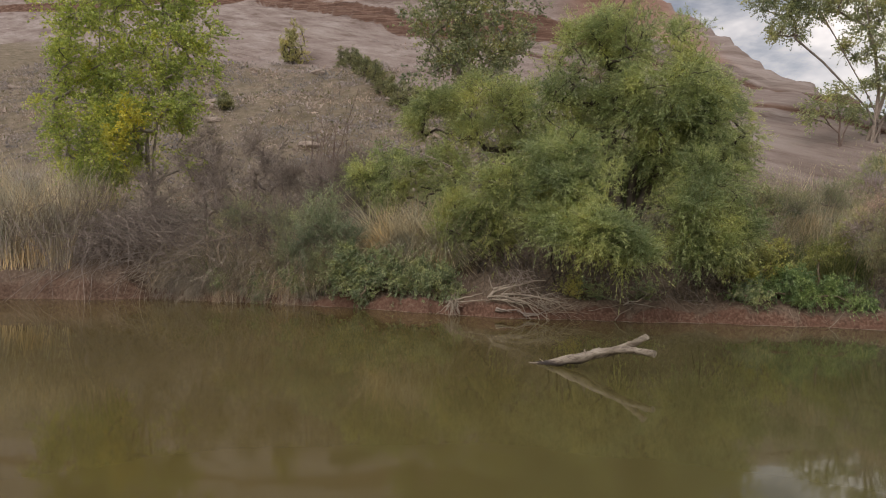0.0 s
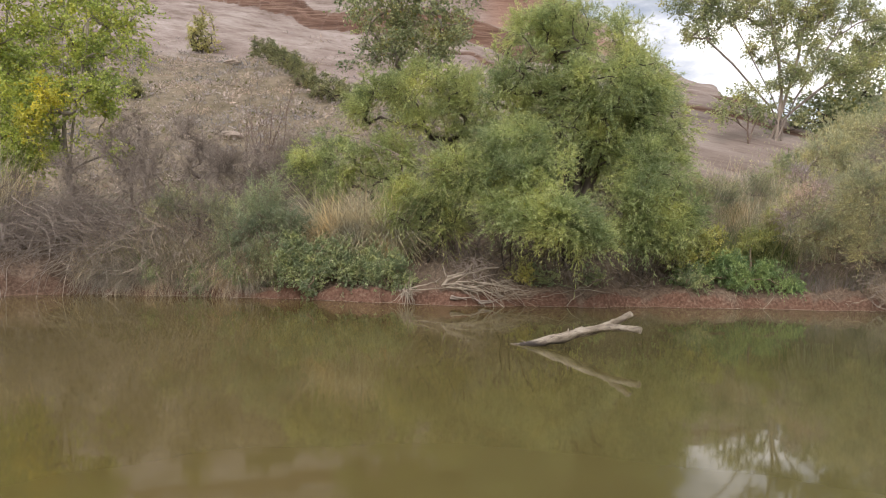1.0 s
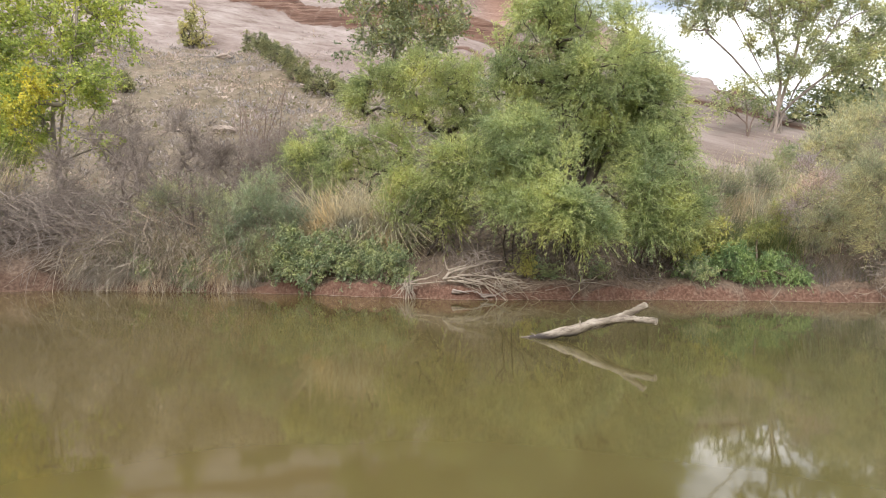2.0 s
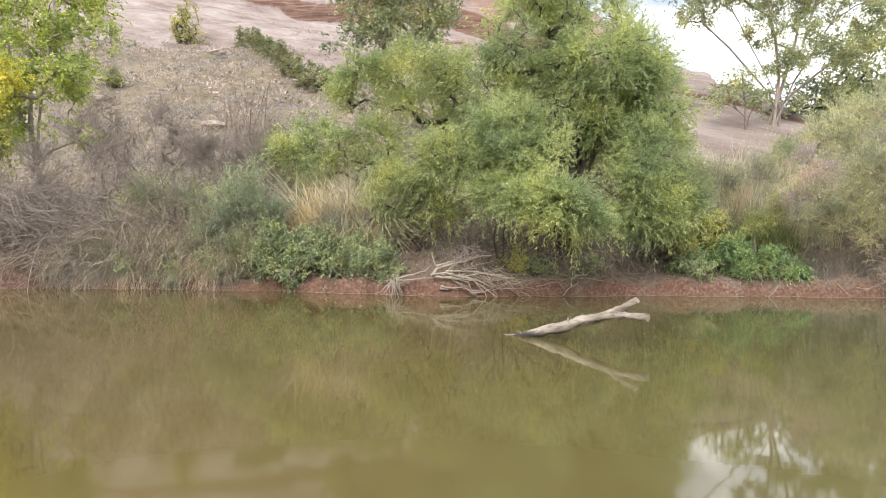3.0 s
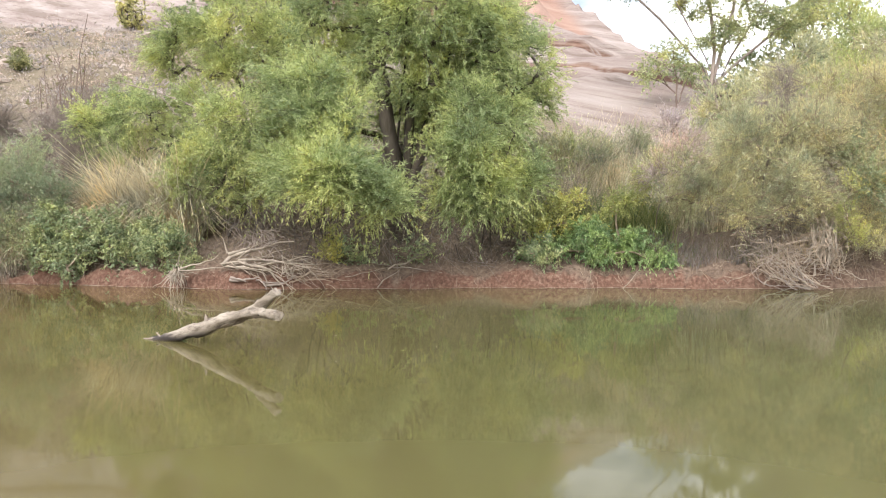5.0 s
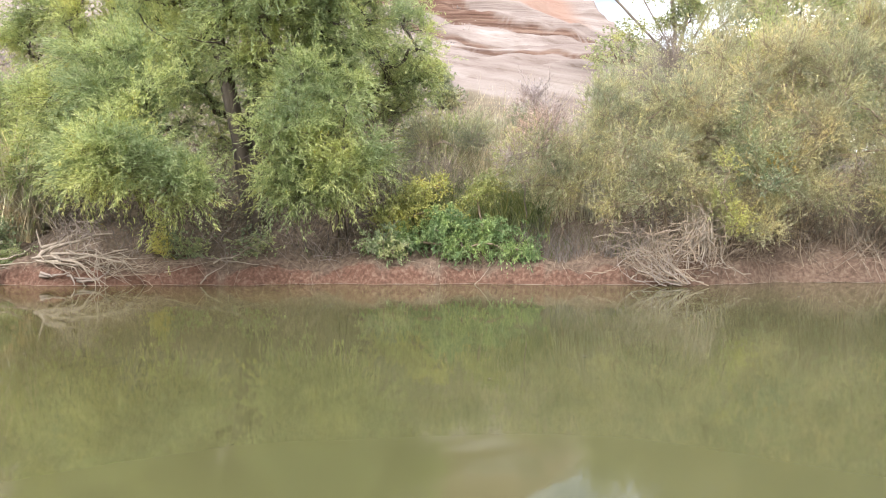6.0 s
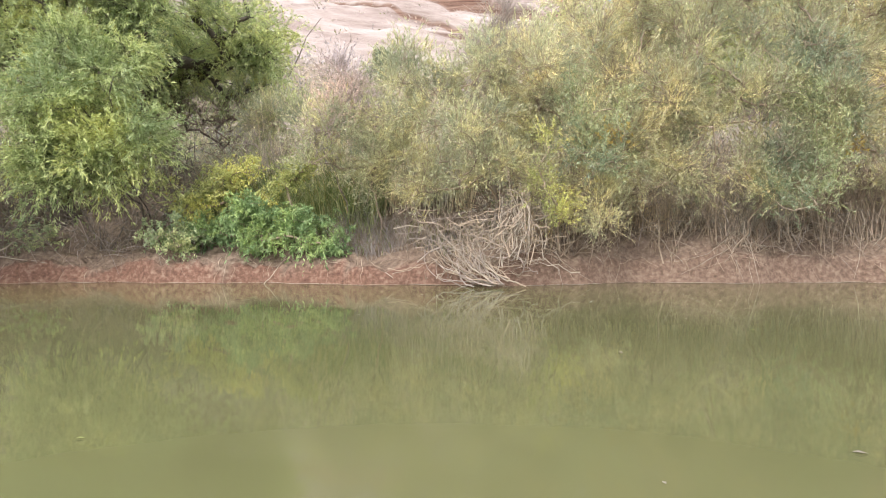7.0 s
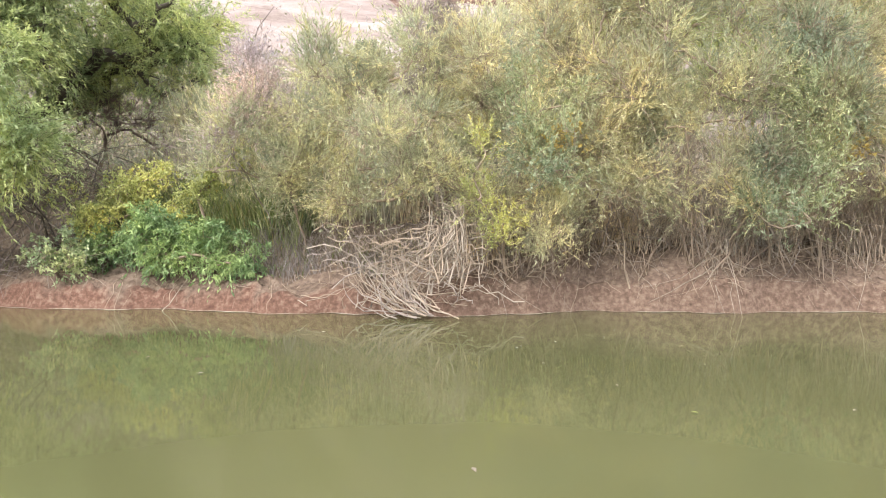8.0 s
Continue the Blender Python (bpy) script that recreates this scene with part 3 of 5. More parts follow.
def limbs(rng, bases, targets, tip_r=0.006, power=0.46, wander=0.12, max_r=0.2, first=None):
    """Limbs that reach every target from the bases, joining on the way: polylines and radii (pipe model)."""
    bases = np.asarray(bases, float)
    nodes, parent, ways = [b for b in bases], [-1] * len(bases), [np.array([0, 0, 1.0])] * len(bases)
    lines = []
    for i, lead in enumerate(first or []):
        lead = np.array(lead, float)
        s = np.linspace(0, 1, 6)
        run = np.concatenate([bases[i % len(bases)][None], lead])
        u = np.linspace(0, 1, len(run))
        line = np.stack([np.interp(s, u, run[:, q]) for q in range(3)], 1)
        line[1:-1] = (line[:-2] + 2 * line[1:-1] + line[2:]) / 4 + rng.normal(size=(4, 3)) * 0.05
        idx = [i % len(bases)]
        for q in range(1, 6):
            nodes.append(line[q])
            parent.append(idx[-1])
            ways.append(unit(line[q] - line[q - 1]))
            idx.append(len(nodes) - 1)
        lines.append(idx)
    mid = bases.mean(0)
    order = np.argsort(np.linalg.norm(targets - mid, axis=1))
    for t in order:
        p = targets[t]
        N = np.array(nodes)
        dv = p - N
        dist = np.linalg.norm(dv, axis=1)
        cost = dist + 0.9 * np.maximum(0, N[:, 2] - p[2]) + 0.35 * dist * (1 - np.einsum("ij,ij->i", unit(dv), np.array(ways)))
        k = int(np.argmin(cost))
        a, way, L = N[k], ways[k], dist[k]
        c = a + way * L * 0.42 + rng.normal(size=3) * L * wander * 0.6
        s = np.linspace(0, 1, 6)[:, None]
        line = (1 - s) ** 2 * a + 2 * s * (1 - s) * c + s ** 2 * p
        line[1:-1] += rng.normal(size=(4, 3)) * L * wander * 0.22
        idx, prev = [k], k
        for q in range(1, 6):
            nodes.append(line[q])
            parent.append(prev)
            ways.append(unit(line[q] - line[q - 1]))
            prev = len(nodes) - 1
            idx.append(prev)
        lines.append(idx)
    count = np.zeros(len(nodes))
    for idx in lines:
        count[idx[-1]] += 1
    for q in range(len(nodes) - 1, -1, -1):
        if parent[q] >= 0:
            count[parent[q]] += count[q]
    N = np.array(nodes)
    rad = np.minimum(tip_r * np.maximum(count, 1) ** power, max_r)
    P = np.array([N[i] for i in lines])
    R = np.array([rad[i] for i in lines])
    R[:, 0] = np.minimum(R[:, 0], R[:, 1] * 1.25)
    return P, R


def sprays(rng, centres, outs, style, density=1.0, size=1.0):
    """Twigs and leaves round the spray centres."""
    n, k = len(centres), max(1, int(round(style.twigs * density)))
    c, o = np.repeat(centres, k, 0), np.repeat(outs, k, 0)
    m = n * k
    way = unit(o * style.outward + rng.normal(size=(m, 3)) * style.spread + np.array([0, 0, style.upward]))
    L = style.twig_len * rng.uniform(0.45, 1.15, m) * size
    start = c + rng.normal(size=(m, 3)) * 0.11 * size
    droop = style.droop * rng.uniform(0.4, 1.3, m)

    def along(s):
        return start[..., :] + way * (s * L)[:, None] - np.array([0, 0, 1.0]) * (droop * L * s ** 2)[:, None]
    P = np.stack([along(np.zeros(m)), along(np.ones(m))], 1)[::style.tubes]
    R = np.array([1.0, 0.4])[None, :] * style.twig_r * np.ones((len(P), 1)) * size
    j = style.leaves
    s = rng.uniform(0.08, 1.0, (m, j))
    pos = start[:, None, :] + way[:, None, :] * (s * L[:, None])[..., None]
    pos[..., 2] -= droop[:, None] * L[:, None] * s ** 2
    lw = way[:, None, :] * style.along + rng.normal(size=(m, j, 3)) * style.stray
    lw[..., 2] -= style.hang + (droop[:, None] * s)
    up = rng.normal(size=(m * j, 3)) * 0.7 + np.array([0, 0, 1.0])
    q = m * j
    length = style.length * rng.uniform(0.6, 1.25, q) * size
    width = style.width * rng.uniform(0.7, 1.2, q) * size
    if style.needle:
        return tube_batch(P, R, 3), needle_batch(pos.reshape(-1, 3), lw.reshape(-1, 3), up, length, width)
    lv = leaf_batch(pos.reshape(-1, 3), lw.reshape(-1, 3), up, length, width, style.wide_at)
    return tube_batch(P, R, 3), lv


COUNT = {"seed": 100}


def plant(name, base, lobes, style, leaf, bark, label, category, group="", density=1.0, size=1.0, stems=1, spread=0.25, tip_r=0.006, power=0.46, max_r=0.2, bare=0, patches=(), trunk_name="trunk", crown_name="crown", leaders=None, sides=4, bare_r=0.004):
    """A tree or shrub: limbs from its stems to all its sprays, twigs, and a crown of leaves. bare: leafless twigs as well; patches: (lobe numbers, leaf material, part name, label)."""
    COUNT["seed"] += 1
    rng = np.random.default_rng(COUNT["seed"])
    bx, by = base
    z0 = ground_z(bx, by) - 0.05
    origin = np.array([bx, by, z0])
    pts, outs, ids = lobe_points(rng, lobes, style.tuft if leaf else 1.2, style.reach)
    keep = pts[:, 2] > lie(pts[:, 0], pts[:, 1])[0] + 0.05
    pts, outs, ids = pts[keep], outs[keep], ids[keep]
    bases = [origin + np.array([rng.normal() * spread, rng.normal() * spread * 0.7, 0]) * (i > 0) for i in range(stems)]
    for i in range(1, stems):
        bases[i][2] = ground_z(bases[i][0], bases[i][1]) - 0.05
    P, R = limbs(rng, bases, pts, tip_r, power, max_r=max_r, first=leaders)
    ob = thing(name, origin, label, category, group)
    bv, bf = tube_batch(P, R, sides)
    wood = part(trunk_name if stems < 3 else "stem", quick_mesh(trunk_name, bv - origin, bf, True), bark, ob)
    if stems > 1:
        tagged(wood, kind="stuff")
    taken = np.zeros(len(pts), bool)
    groups = []
    for which, mat, nm, lab in patches:
        sel = np.isin(ids, which)
        taken |= sel
        groups.append((sel, mat, nm, lab))
    groups.insert(0, (~taken, leaf, crown_name, ""))
    twigs = []
    for sel, mat, nm, lab in groups:
        if not sel.any():
            continue
        tw, lv = sprays(rng, pts[sel], outs[sel], style, density, size)
        twigs.append(tw)
        if mat:
            part(nm, quick_mesh(nm, lv[0] - origin, lv[1]), mat, ob, lab)
    if bare:
        twigs.append(bare_twigs(rng, pts, outs, bare, r=bare_r))
    tv, tf = joined(twigs)
    tagged(part("branchwork", quick_mesh("branchwork", tv - origin, tf, True), bark, ob), kind="stuff")
    return ob


def bare_twigs(rng, pts, outs, k, L=0.55, r=0.004):
    c, o = np.repeat(pts, k, 0), np.repeat(outs, k, 0)
    m = len(c)
    way = unit(o * 0.6 + rng.normal(size=(m, 3)) * 0.6 + np.array([0, 0, 0.3]))
    ln = L * rng.uniform(0.4, 1.3, m)
    kink = rng.normal(size=(m, 3)) * 0.12
    s = np.array([0, 0.5, 1.0]) if m < 5000 else np.array([0, 1.0])
    P = c[:, None, :] + way[:, None, :] * (ln[:, None] * s)[..., None] + kink[:, None, :] * (s ** 2)[None, :, None]
    return tube_batch(P, np.ones((m, 1)) * (1 - 0.65 * s) * r, 3)


def sticks(rng, starts, ways, lengths, radii, sag=0.3, k=5, wob=0.06, sides=4):
    n = len(starts)
    s = np.linspace(0, 1, k)
    bend = rng.normal(size=(n, 3)) * 0.22
    P = starts[:, None, :] + ways[:, None, :] * (lengths[:, None] * s)[..., None] + bend[:, None, :] * (lengths[:, None] * s ** 2)[..., None]
    P[..., 2] -= sag * lengths[:, None] * s ** 2
    P[:, 1:] += rng.normal(size=(n, k - 1, 3)) * wob * lengths[:, None, None] * 0.35
    R = radii[:, None] * (1 - 0.75 * s)[None, :]
    return tube_batch(P, R, sides)


def blades(rng, roots, height, width, lean, way=(0, 0, 0), k=4, flop=0.5):
    """Grass or reed blades: tapering bent ribbons, (n, k) points each."""
    n = len(roots)
    a = rng.uniform(0, 2 * np.pi, n)
    h = height * rng.uniform(0.5, 1.2, n)
    d = np.stack([np.cos(a), np.sin(a), np.zeros(n)], 1) * lean + np.asarray(way) + rng.normal(size=(n, 3)) * 0.1
    s = np.linspace(0, 1, k)
    P = roots[:, None, :] + d[:, None, :] * (h[:, None] * s ** 1.7)[..., None]
    P[..., 2] += h[:, None] * (s - flop * rng.uniform(0.2, 1.2, n)[:, None] * s ** 2.4 * lean)
    side = unit(np.cross(rand_dirs(rng, n), np.array([0, 0, 1.0])))
    w = width * rng.uniform(0.6, 1.2, n)[:, None] * (1 - 0.9 * s ** 1.5)[None, :]
    A, B = P + side[:, None, :] * w[..., None] / 2, P - side[:, None, :] * w[..., None] / 2
    verts = np.stack([A, B], 2).reshape(-1, 3)
    i = (np.arange(n)[:, None] * k + np.arange(k - 1)[None, :]) * 2
    faces = np.stack([i, i + 1, i + 3, i + 2], -1).reshape(-1, 4)
    return verts, faces


def scatter(rng, n, x0, x1, v0, v1):
    x, v = rng.uniform(x0, x1, n), rng.uniform(v0, v1, n)
    y = v + shore(x)
    return np.stack([x, y, lie(x, y)[0] - 0.02], 1)


# ---- the big willow and its lower thickets ----
plant("willow_tree", (5.0, 18.7), [
    (3.95, 18.1, 6.7, 1.2, 1.15, 1.2, 80), (5.75, 18.0, 6.1, 1.4, 1.25, 1.3, 105), (6.85, 18.7, 5.3, 1.05, 1.1, 1.1, 66),
    (5.0, 18.5, 7.95, 1.3, 1.1, 0.9, 44), (6.55, 19.2, 7.4, 1.1, 0.9, 1.0, 26), (3.35, 18.0, 5.4, 0.85, 0.85, 0.7, 36), (5.0, 17.6, 5.05, 1.15, 0.8, 0.8, 50), (6.5, 18.4, 4.3, 0.9, 0.8, 0.55, 24),
    (7.5, 20.4, 5.2, 1.15, 0.95, 0.85, 46), (7.8, 20.8, 4.4, 0.9, 0.8, 0.5, 22), (5.3, 20.6, 4.2, 1.6, 0.6, 0.6, 30), (4.0, 20.4, 3.3, 1.2, 0.5, 0.5, 22), (3.4, 19.6, 4.5, 1.1, 0.6, 0.7, 34), (5.4, 21.4, 5.3, 1.6, 0.6, 1.1, 40), (7.2, 21.6, 4.6, 1.3, 0.6, 0.9, 30), (3.6, 21.2, 5.6, 1.2, 0.6, 1.0, 34), (5.5, 17.8, 4.2, 0.8, 0.6, 0.55, 30), (5.8, 21.8, 4.3, 1.0, 0.5, 0.8, 54)],
    WILLOW, M_WILLOW, M_BARK, "large leaning willow tree with dark forked trunk and green narrow leaves", "tree", "willows on the bank", stems=4, spread=0.14, tip_r=0.012, power=0.5,
    leaders=[[(5.1, 18.4, 3.3), (5.6, 18.2, 6.0)], [(4.7, 18.2, 3.4), (4.2, 18.2, 6.1)], [(5.3, 18.5, 3.2), (6.5, 18.7, 5.0)], [(4.9, 18.4, 3.8), (5.3, 18.5, 7.6)]])
plant("willow_tree", (2.3, 20.4), [
    (0.9, 20.0, 6.2, 1.15, 1.1, 1.0, 64), (-0.6, 20.1, 5.6, 1.0, 1.0, 0.75, 40), (2.2, 20.2, 5.7, 0.8, 0.9, 0.9, 36), (0.6, 19.6, 4.9, 1.4, 0.9, 0.5, 34), (1.9, 21.2, 4.0, 1.1, 0.5, 0.8, 40)],
    WILLOW, M_WILLOW_YEL, M_BARK, "leaning willow tree with yellowing narrow leaves and bare lower limbs", "tree", "willows on the bank", stems=2, spread=0.3, tip_r=0.008, power=0.5,
    leaders=[[(1.8, 20.3, 3.6), (1.2, 20.1, 5.8)], [(1.4, 20.0, 3.7), (-1.6, 19.8, 4.4)]])
plant("willow_shrub", (-0.6, 19.4), [
    (-1.7, 19.3, 3.9, 0.95, 0.8, 0.75, 46), (-0.3, 19.3, 3.8, 0.9, 0.8, 0.65, 38), (-2.4, 19.4, 3.6, 0.6, 0.6, 0.55, 20)],
    WILLOW, M_WILLOW, M_BARK, "low spreading willow shrub with green narrow leaves", "shrub", "willows on the bank", stems=3)
plant("willow_shrub", (3.3, 18.0), [
    (3.15, 16.4, 3.75, 0.75, 0.65, 0.75, 56), (2.2, 16.9, 3.3, 0.75, 0.6, 0.65, 44), (3.9, 15.9, 2.9, 0.8, 0.7, 0.65, 58), (4.2, 15.1, 2.05, 0.75, 0.65, 0.48, 54), (4.85, 15.3, 1.7, 0.5, 0.5, 0.35, 26), (3.3, 15.8, 2.25, 0.65, 0.6, 0.42, 34)],
    WILLOW, M_WILLOW, M_BARK, "dense young willow shrub arching out over the water", "shrub", "willows on the bank", stems=8, spread=0.25, tip_r=0.004, max_r=0.02,
    leaders=[[(3.3, 17.0, 2.1), (3.2, 16.5, 3.5)], [(3.6, 16.6, 1.6), (4.0, 15.6, 2.3)], [(3.7, 16.6, 1.4), (4.5, 15.1, 1.7)], [(3.0, 17.2, 2.0), (2.3, 16.9, 3.1)]])
plant("willow_shrub", (1.0, 18.3), [
    (0.4, 18.0, 2.5, 0.7, 0.6, 0.6, 36), (1.3, 17.9, 2.1, 0.65, 0.6, 0.7, 36), (0.9, 18.0, 2.9, 0.55, 0.5, 0.45, 18)],
    WILLOW, M_WILLOW_YEL, M_BARK, "young willow shrub with yellow green leaves", "shrub", "willows on the bank", stems=3)
plant("willow_shrub", (7.0, 18.6), [
    (6.8, 17.0, 3.4, 0.7, 0.65, 0.65, 46), (6.3, 16.8, 2.5, 0.65, 0.65, 0.65, 42), (7.3, 17.0, 2.4, 0.65, 0.65, 0.65, 40), (6.8, 16.8, 1.8, 0.7, 0.5, 0.35, 26)],
    WILLOW, M_WILLOW, M_BARK, "rounded young willow shrub with fresh green drooping leaves", "shrub", "willows on the bank", stems=7, spread=0.15, tip_r=0.004, max_r=0.016,
    leaders=[[(6.9, 17.9, 1.9), (6.8, 17.2, 3.1)], [(6.9, 17.8, 1.7), (6.3, 17.0, 2.4)]])

plant("dead_shrub", (5.6, 21.4), [(5.4, 21.4, 3.6, 1.5, 0.4, 0.9, 46), (6.8, 21.3, 3.2, 1.0, 0.4, 0.7, 26), (3.6, 21.0, 3.2, 1.2, 0.4, 0.7, 30)],
      TAMARISK, None, M_TWIG_RED, "dark leafless twig thicket under the willow", "shrub", "dead brush", stems=1, bare=12, tip_r=0.006, bare_r=0.006)

# ---- cottonwoods ----
plant("cottonwood_tree", (-10.1, 20.2), [
    (-9.6, 19.9, 8.4, 1.5, 1.4, 1.9, 110), (-10.4, 19.5, 6.3, 1.3, 1.0, 1.2, 60), (-9.9, 18.2, 5.6, 0.5, 0.3, 0.28, 8), (-10.2, 18.2, 4.5, 0.35, 0.3, 0.38, 7), (-9.8, 20, 10.6, 1.6, 1.4, 1.2, 50),
    (-8.8, 19.7, 6.6, 0.9, 0.8, 0.9, 26), (-8.9, 19.5, 4.6, 0.7, 0.5, 1.0, 12), (-10.6, 19.0, 4.9, 0.7, 0.5, 0.8, 18)],
    COTTONWOOD, M_COTTON_YEL, M_BARK_PALE, "young cottonwood tree with lime green leaves and golden patches", "tree", "cottonwoods", stems=2, spread=0.3, tip_r=0.008, power=0.45, size=1.05, max_r=0.11,
    leaders=[[(-10.2, 19.6, 5), (-10.2, 19.6, 9.5)], [(-9.8, 19.5, 5), (-9.4, 19.5, 9.0)]], patches=[((2, 3), M_GOLD, "golden_leaves", "golden autumn leaves")])
plant("cottonwood_tree", (-12.3, 20.0), [
    (-12.2, 19.8, 8.7, 1.8, 1.5, 2.0, 140), (-12.6, 19.6, 6.2, 1.5, 1.2, 1.5, 100), (-12.2, 19.4, 4.3, 1.2, 0.9, 0.9, 44), (-12.0, 20, 10.8, 1.6, 1.4, 1.0, 44), (-11.2, 19.5, 5.4, 0.9, 0.8, 1.0, 34), (-11.6, 19.2, 3.6, 1.0, 0.6, 0.6, 34), (-10.7, 19.0, 4.0, 0.7, 0.5, 0.6, 20)],
    COTTONWOOD, M_COTTON_YEL, M_BARK_PALE, "dense young cottonwood tree with green leaves down to the brush", "tree", "cottonwoods", stems=2, spread=0.3, tip_r=0.006, power=0.42, size=1.05, max_r=0.1,
    leaders=[[(-12.3, 19.9, 5), (-12.2, 19.9, 9.5)]])
plant("cottonwood_tree", (-0.2, 24.5), [
    (-0.9, 24.0, 9.9, 1.6, 1.4, 1.7, 70), (0.8, 24.0, 9.7, 1.5, 1.4, 1.5, 60), (-0.2, 24.0, 8.3, 1.9, 1.3, 0.9, 50), (0.2, 24, 11.6, 1.8, 1.5, 1.3, 50)],
    COTTONWOOD, M_COTTON, M_BARK_PALE, "slender cottonwood tree with dull grey green leaves", "tree", "cottonwoods", stems=2, tip_r=0.008, density=1.1, size=1.15)
plant("cottonwood_tree", (17.5, 33.7), [
    (13.4, 33.2, 12.4, 1.0, 1.0, 0.8, 33), (15.0, 33.4, 13.4, 1.4, 1.2, 1.3, 67), (16.8, 33.6, 13.4, 1.3, 1.2, 1.5, 71), (18.6, 33.4, 11.0, 1.3, 1.0, 1.0, 50),
    (18.6, 33.8, 13.8, 1.4, 1.3, 1.5, 75), (20.4, 33.8, 13.2, 1.4, 1.3, 1.5, 71), (22.0, 34.0, 11.8, 1.3, 1.2, 1.4, 63), (16.0, 33.8, 15.8, 2.0, 1.6, 1.2, 84), (19.6, 34, 16.0, 2.2, 1.6, 1.2, 92), (16.4, 33.2, 11.2, 1.0, 0.9, 0.7, 25), (20.6, 33.4, 10.2, 1.3, 0.8, 0.7, 50), (13.0, 33.2, 13.6, 1.1, 1.0, 1.0, 46), (17.6, 33.2, 9.6, 0.9, 0.6, 0.6, 25)],
    COTTONWOOD, M_COTTON_LIGHT, M_TWIG, "tall open cottonwood tree with fanned grey limbs", "tree", "cottonwoods", stems=3, spread=0.3, tip_r=0.009, power=0.4, density=1.25, size=1.0, max_r=0.17,
    leaders=[[(17.5, 33.7, 8.2), (15.8, 33.4, 11.0), (14.6, 33.3, 13.0)], [(17.5, 33.7, 8.4), (17.0, 33.6, 11.5), (16.6, 33.6, 14.5)], [(17.6, 33.7, 8.4), (18.3, 33.7, 11.5), (18.8, 33.8, 14.6)],
             [(17.4, 33.6, 8.0), (15.6, 33.4, 9.8), (13.6, 33.2, 11.6)], [(17.6, 33.7, 8.3), (19.4, 33.8, 11.0), (20.8, 34, 13.4)], [(17.6, 33.7, 8.0), (19.6, 33.9, 9.8), (22.0, 34, 11.4)]])
plant("cottonwood_tree", (15.6, 33.0), [
    (14.5, 32.9, 8.2, 0.9, 0.7, 0.6, 18), (16.4, 33.0, 8.1, 0.8, 0.7, 0.6, 14), (15.4, 33.0, 8.9, 0.8, 0.6, 0.5, 12)],
    COTTONWOOD, M_COTTON_LIGHT, M_TWIG_RED, "small thin tree with sparse brownish leaves before bare rock", "tree", "cottonwoods", stems=1, tip_r=0.01, density=0.9, size=1.1, max_r=0.1, leaders=[[(15.5, 33, 7.2), (14.6, 32.9, 8.5)], [(15.7, 33, 7.2), (16.4, 33, 8.6)], [(15.55, 33, 7.3), (15.4, 33, 9.0)]])
for gx, gy, gs in ((21.6, 36.8, 0.5), (24.6, 38.5, 1.15), (28.5, 41, 1.0), (33.5, 44, 1.15)):
    zz = ground_z(gx, gy)
    plant("cottonwood_tree", (gx, gy), [(gx, gy, zz + 5.5 * gs, 2.6, 2.4, 2.6 * gs, 90), (gx - 1.4, gy - 0.6, zz + 3.4, 2.2, 2.0, 1.8, 60), (gx + 1.6, gy, zz + 3.6, 2.2, 2.0, 1.8, 60)],
          COTTONWOOD, M_COTTON, M_BARK, "distant dark green tree beyond the thicket", "tree", "far trees", stems=2, tip_r=0.02, density=0.6, size=2.4, max_r=0.4)

# ---- thicket along the downstream bank ----
plant("tamarisk_shrub", (11.4, 18.7), [
    (10.9, 17.7, 2.35, 0.8, 0.7, 0.7, 50), (11.9, 17.6, 2.85, 0.75, 0.65, 0.7, 46), (11.3, 17.6, 1.9, 0.8, 0.5, 0.6, 34)],
    TAMARISK, M_TAMARISK, M_TWIG_BROWN, "feathery olive green tamarisk shrub with brown stems", "shrub", "tamarisks", stems=8, bare=2, tip_r=0.004, max_r=0.02)
plant("tamarisk_shrub", (13.0, 18.4), [
    (12.9, 17.5, 2.6, 0.9, 0.7, 0.8, 56), (13.5, 17.6, 3.2, 0.75, 0.7, 0.7, 40), (12.6, 17.4, 1.8, 0.7, 0.45, 0.5, 26), (13.6, 17.4, 2.0, 0.6, 0.45, 0.6, 24)],
    TAMARISK, M_TAMARISK, M_TWIG_BROWN, "feathery olive tamarisk shrub leaning over a dead branch pile", "shrub", "tamarisks", stems=8, bare=3, tip_r=0.004, max_r=0.02)
for cx, top, mat in ((14.6, 3.2, M_TAMARISK_YEL), (15.6, 3.6, M_TAMARISK_YEL), (16.7, 3.7, M_TAMARISK), (17.9, 3.6, M_TAMARISK_DARK), (19.2, 4.0, M_TAMARISK_YEL), (20.5, 4.0, M_TAMARISK)):
    jit, lag = 0.2 * math.sin(cx * 3), 0.1 * max(0, cx - 15)
    plant("tamarisk_shrub", (cx, 19.2), [
        (cx - 0.2, 17.8 + jit + lag, top, 0.7, 0.6, 0.7, 44), (cx + 0.4, 17.6 - jit + lag, top - 0.9, 0.6, 0.45, 0.5, 32), (cx - 0.4, 17.7 + lag, top - 1.6, 0.5, 0.4, 0.4, 18), (cx + 0.1, 18.0 + lag + jit, top - 2.1, 0.45, 0.35, 0.3, 8), (cx + 0.3, 18.5 + lag, top + 0.9, 0.8, 0.7, 0.8, 44)],
        TAMARISK, mat, M_TWIG_BROWN, "tall feathery tamarisk shrub with bare brown lower stems", "shrub", "tamarisks", stems=14, spread=0.45, bare=6, sides=3, tip_r=0.004, max_r=0.018)
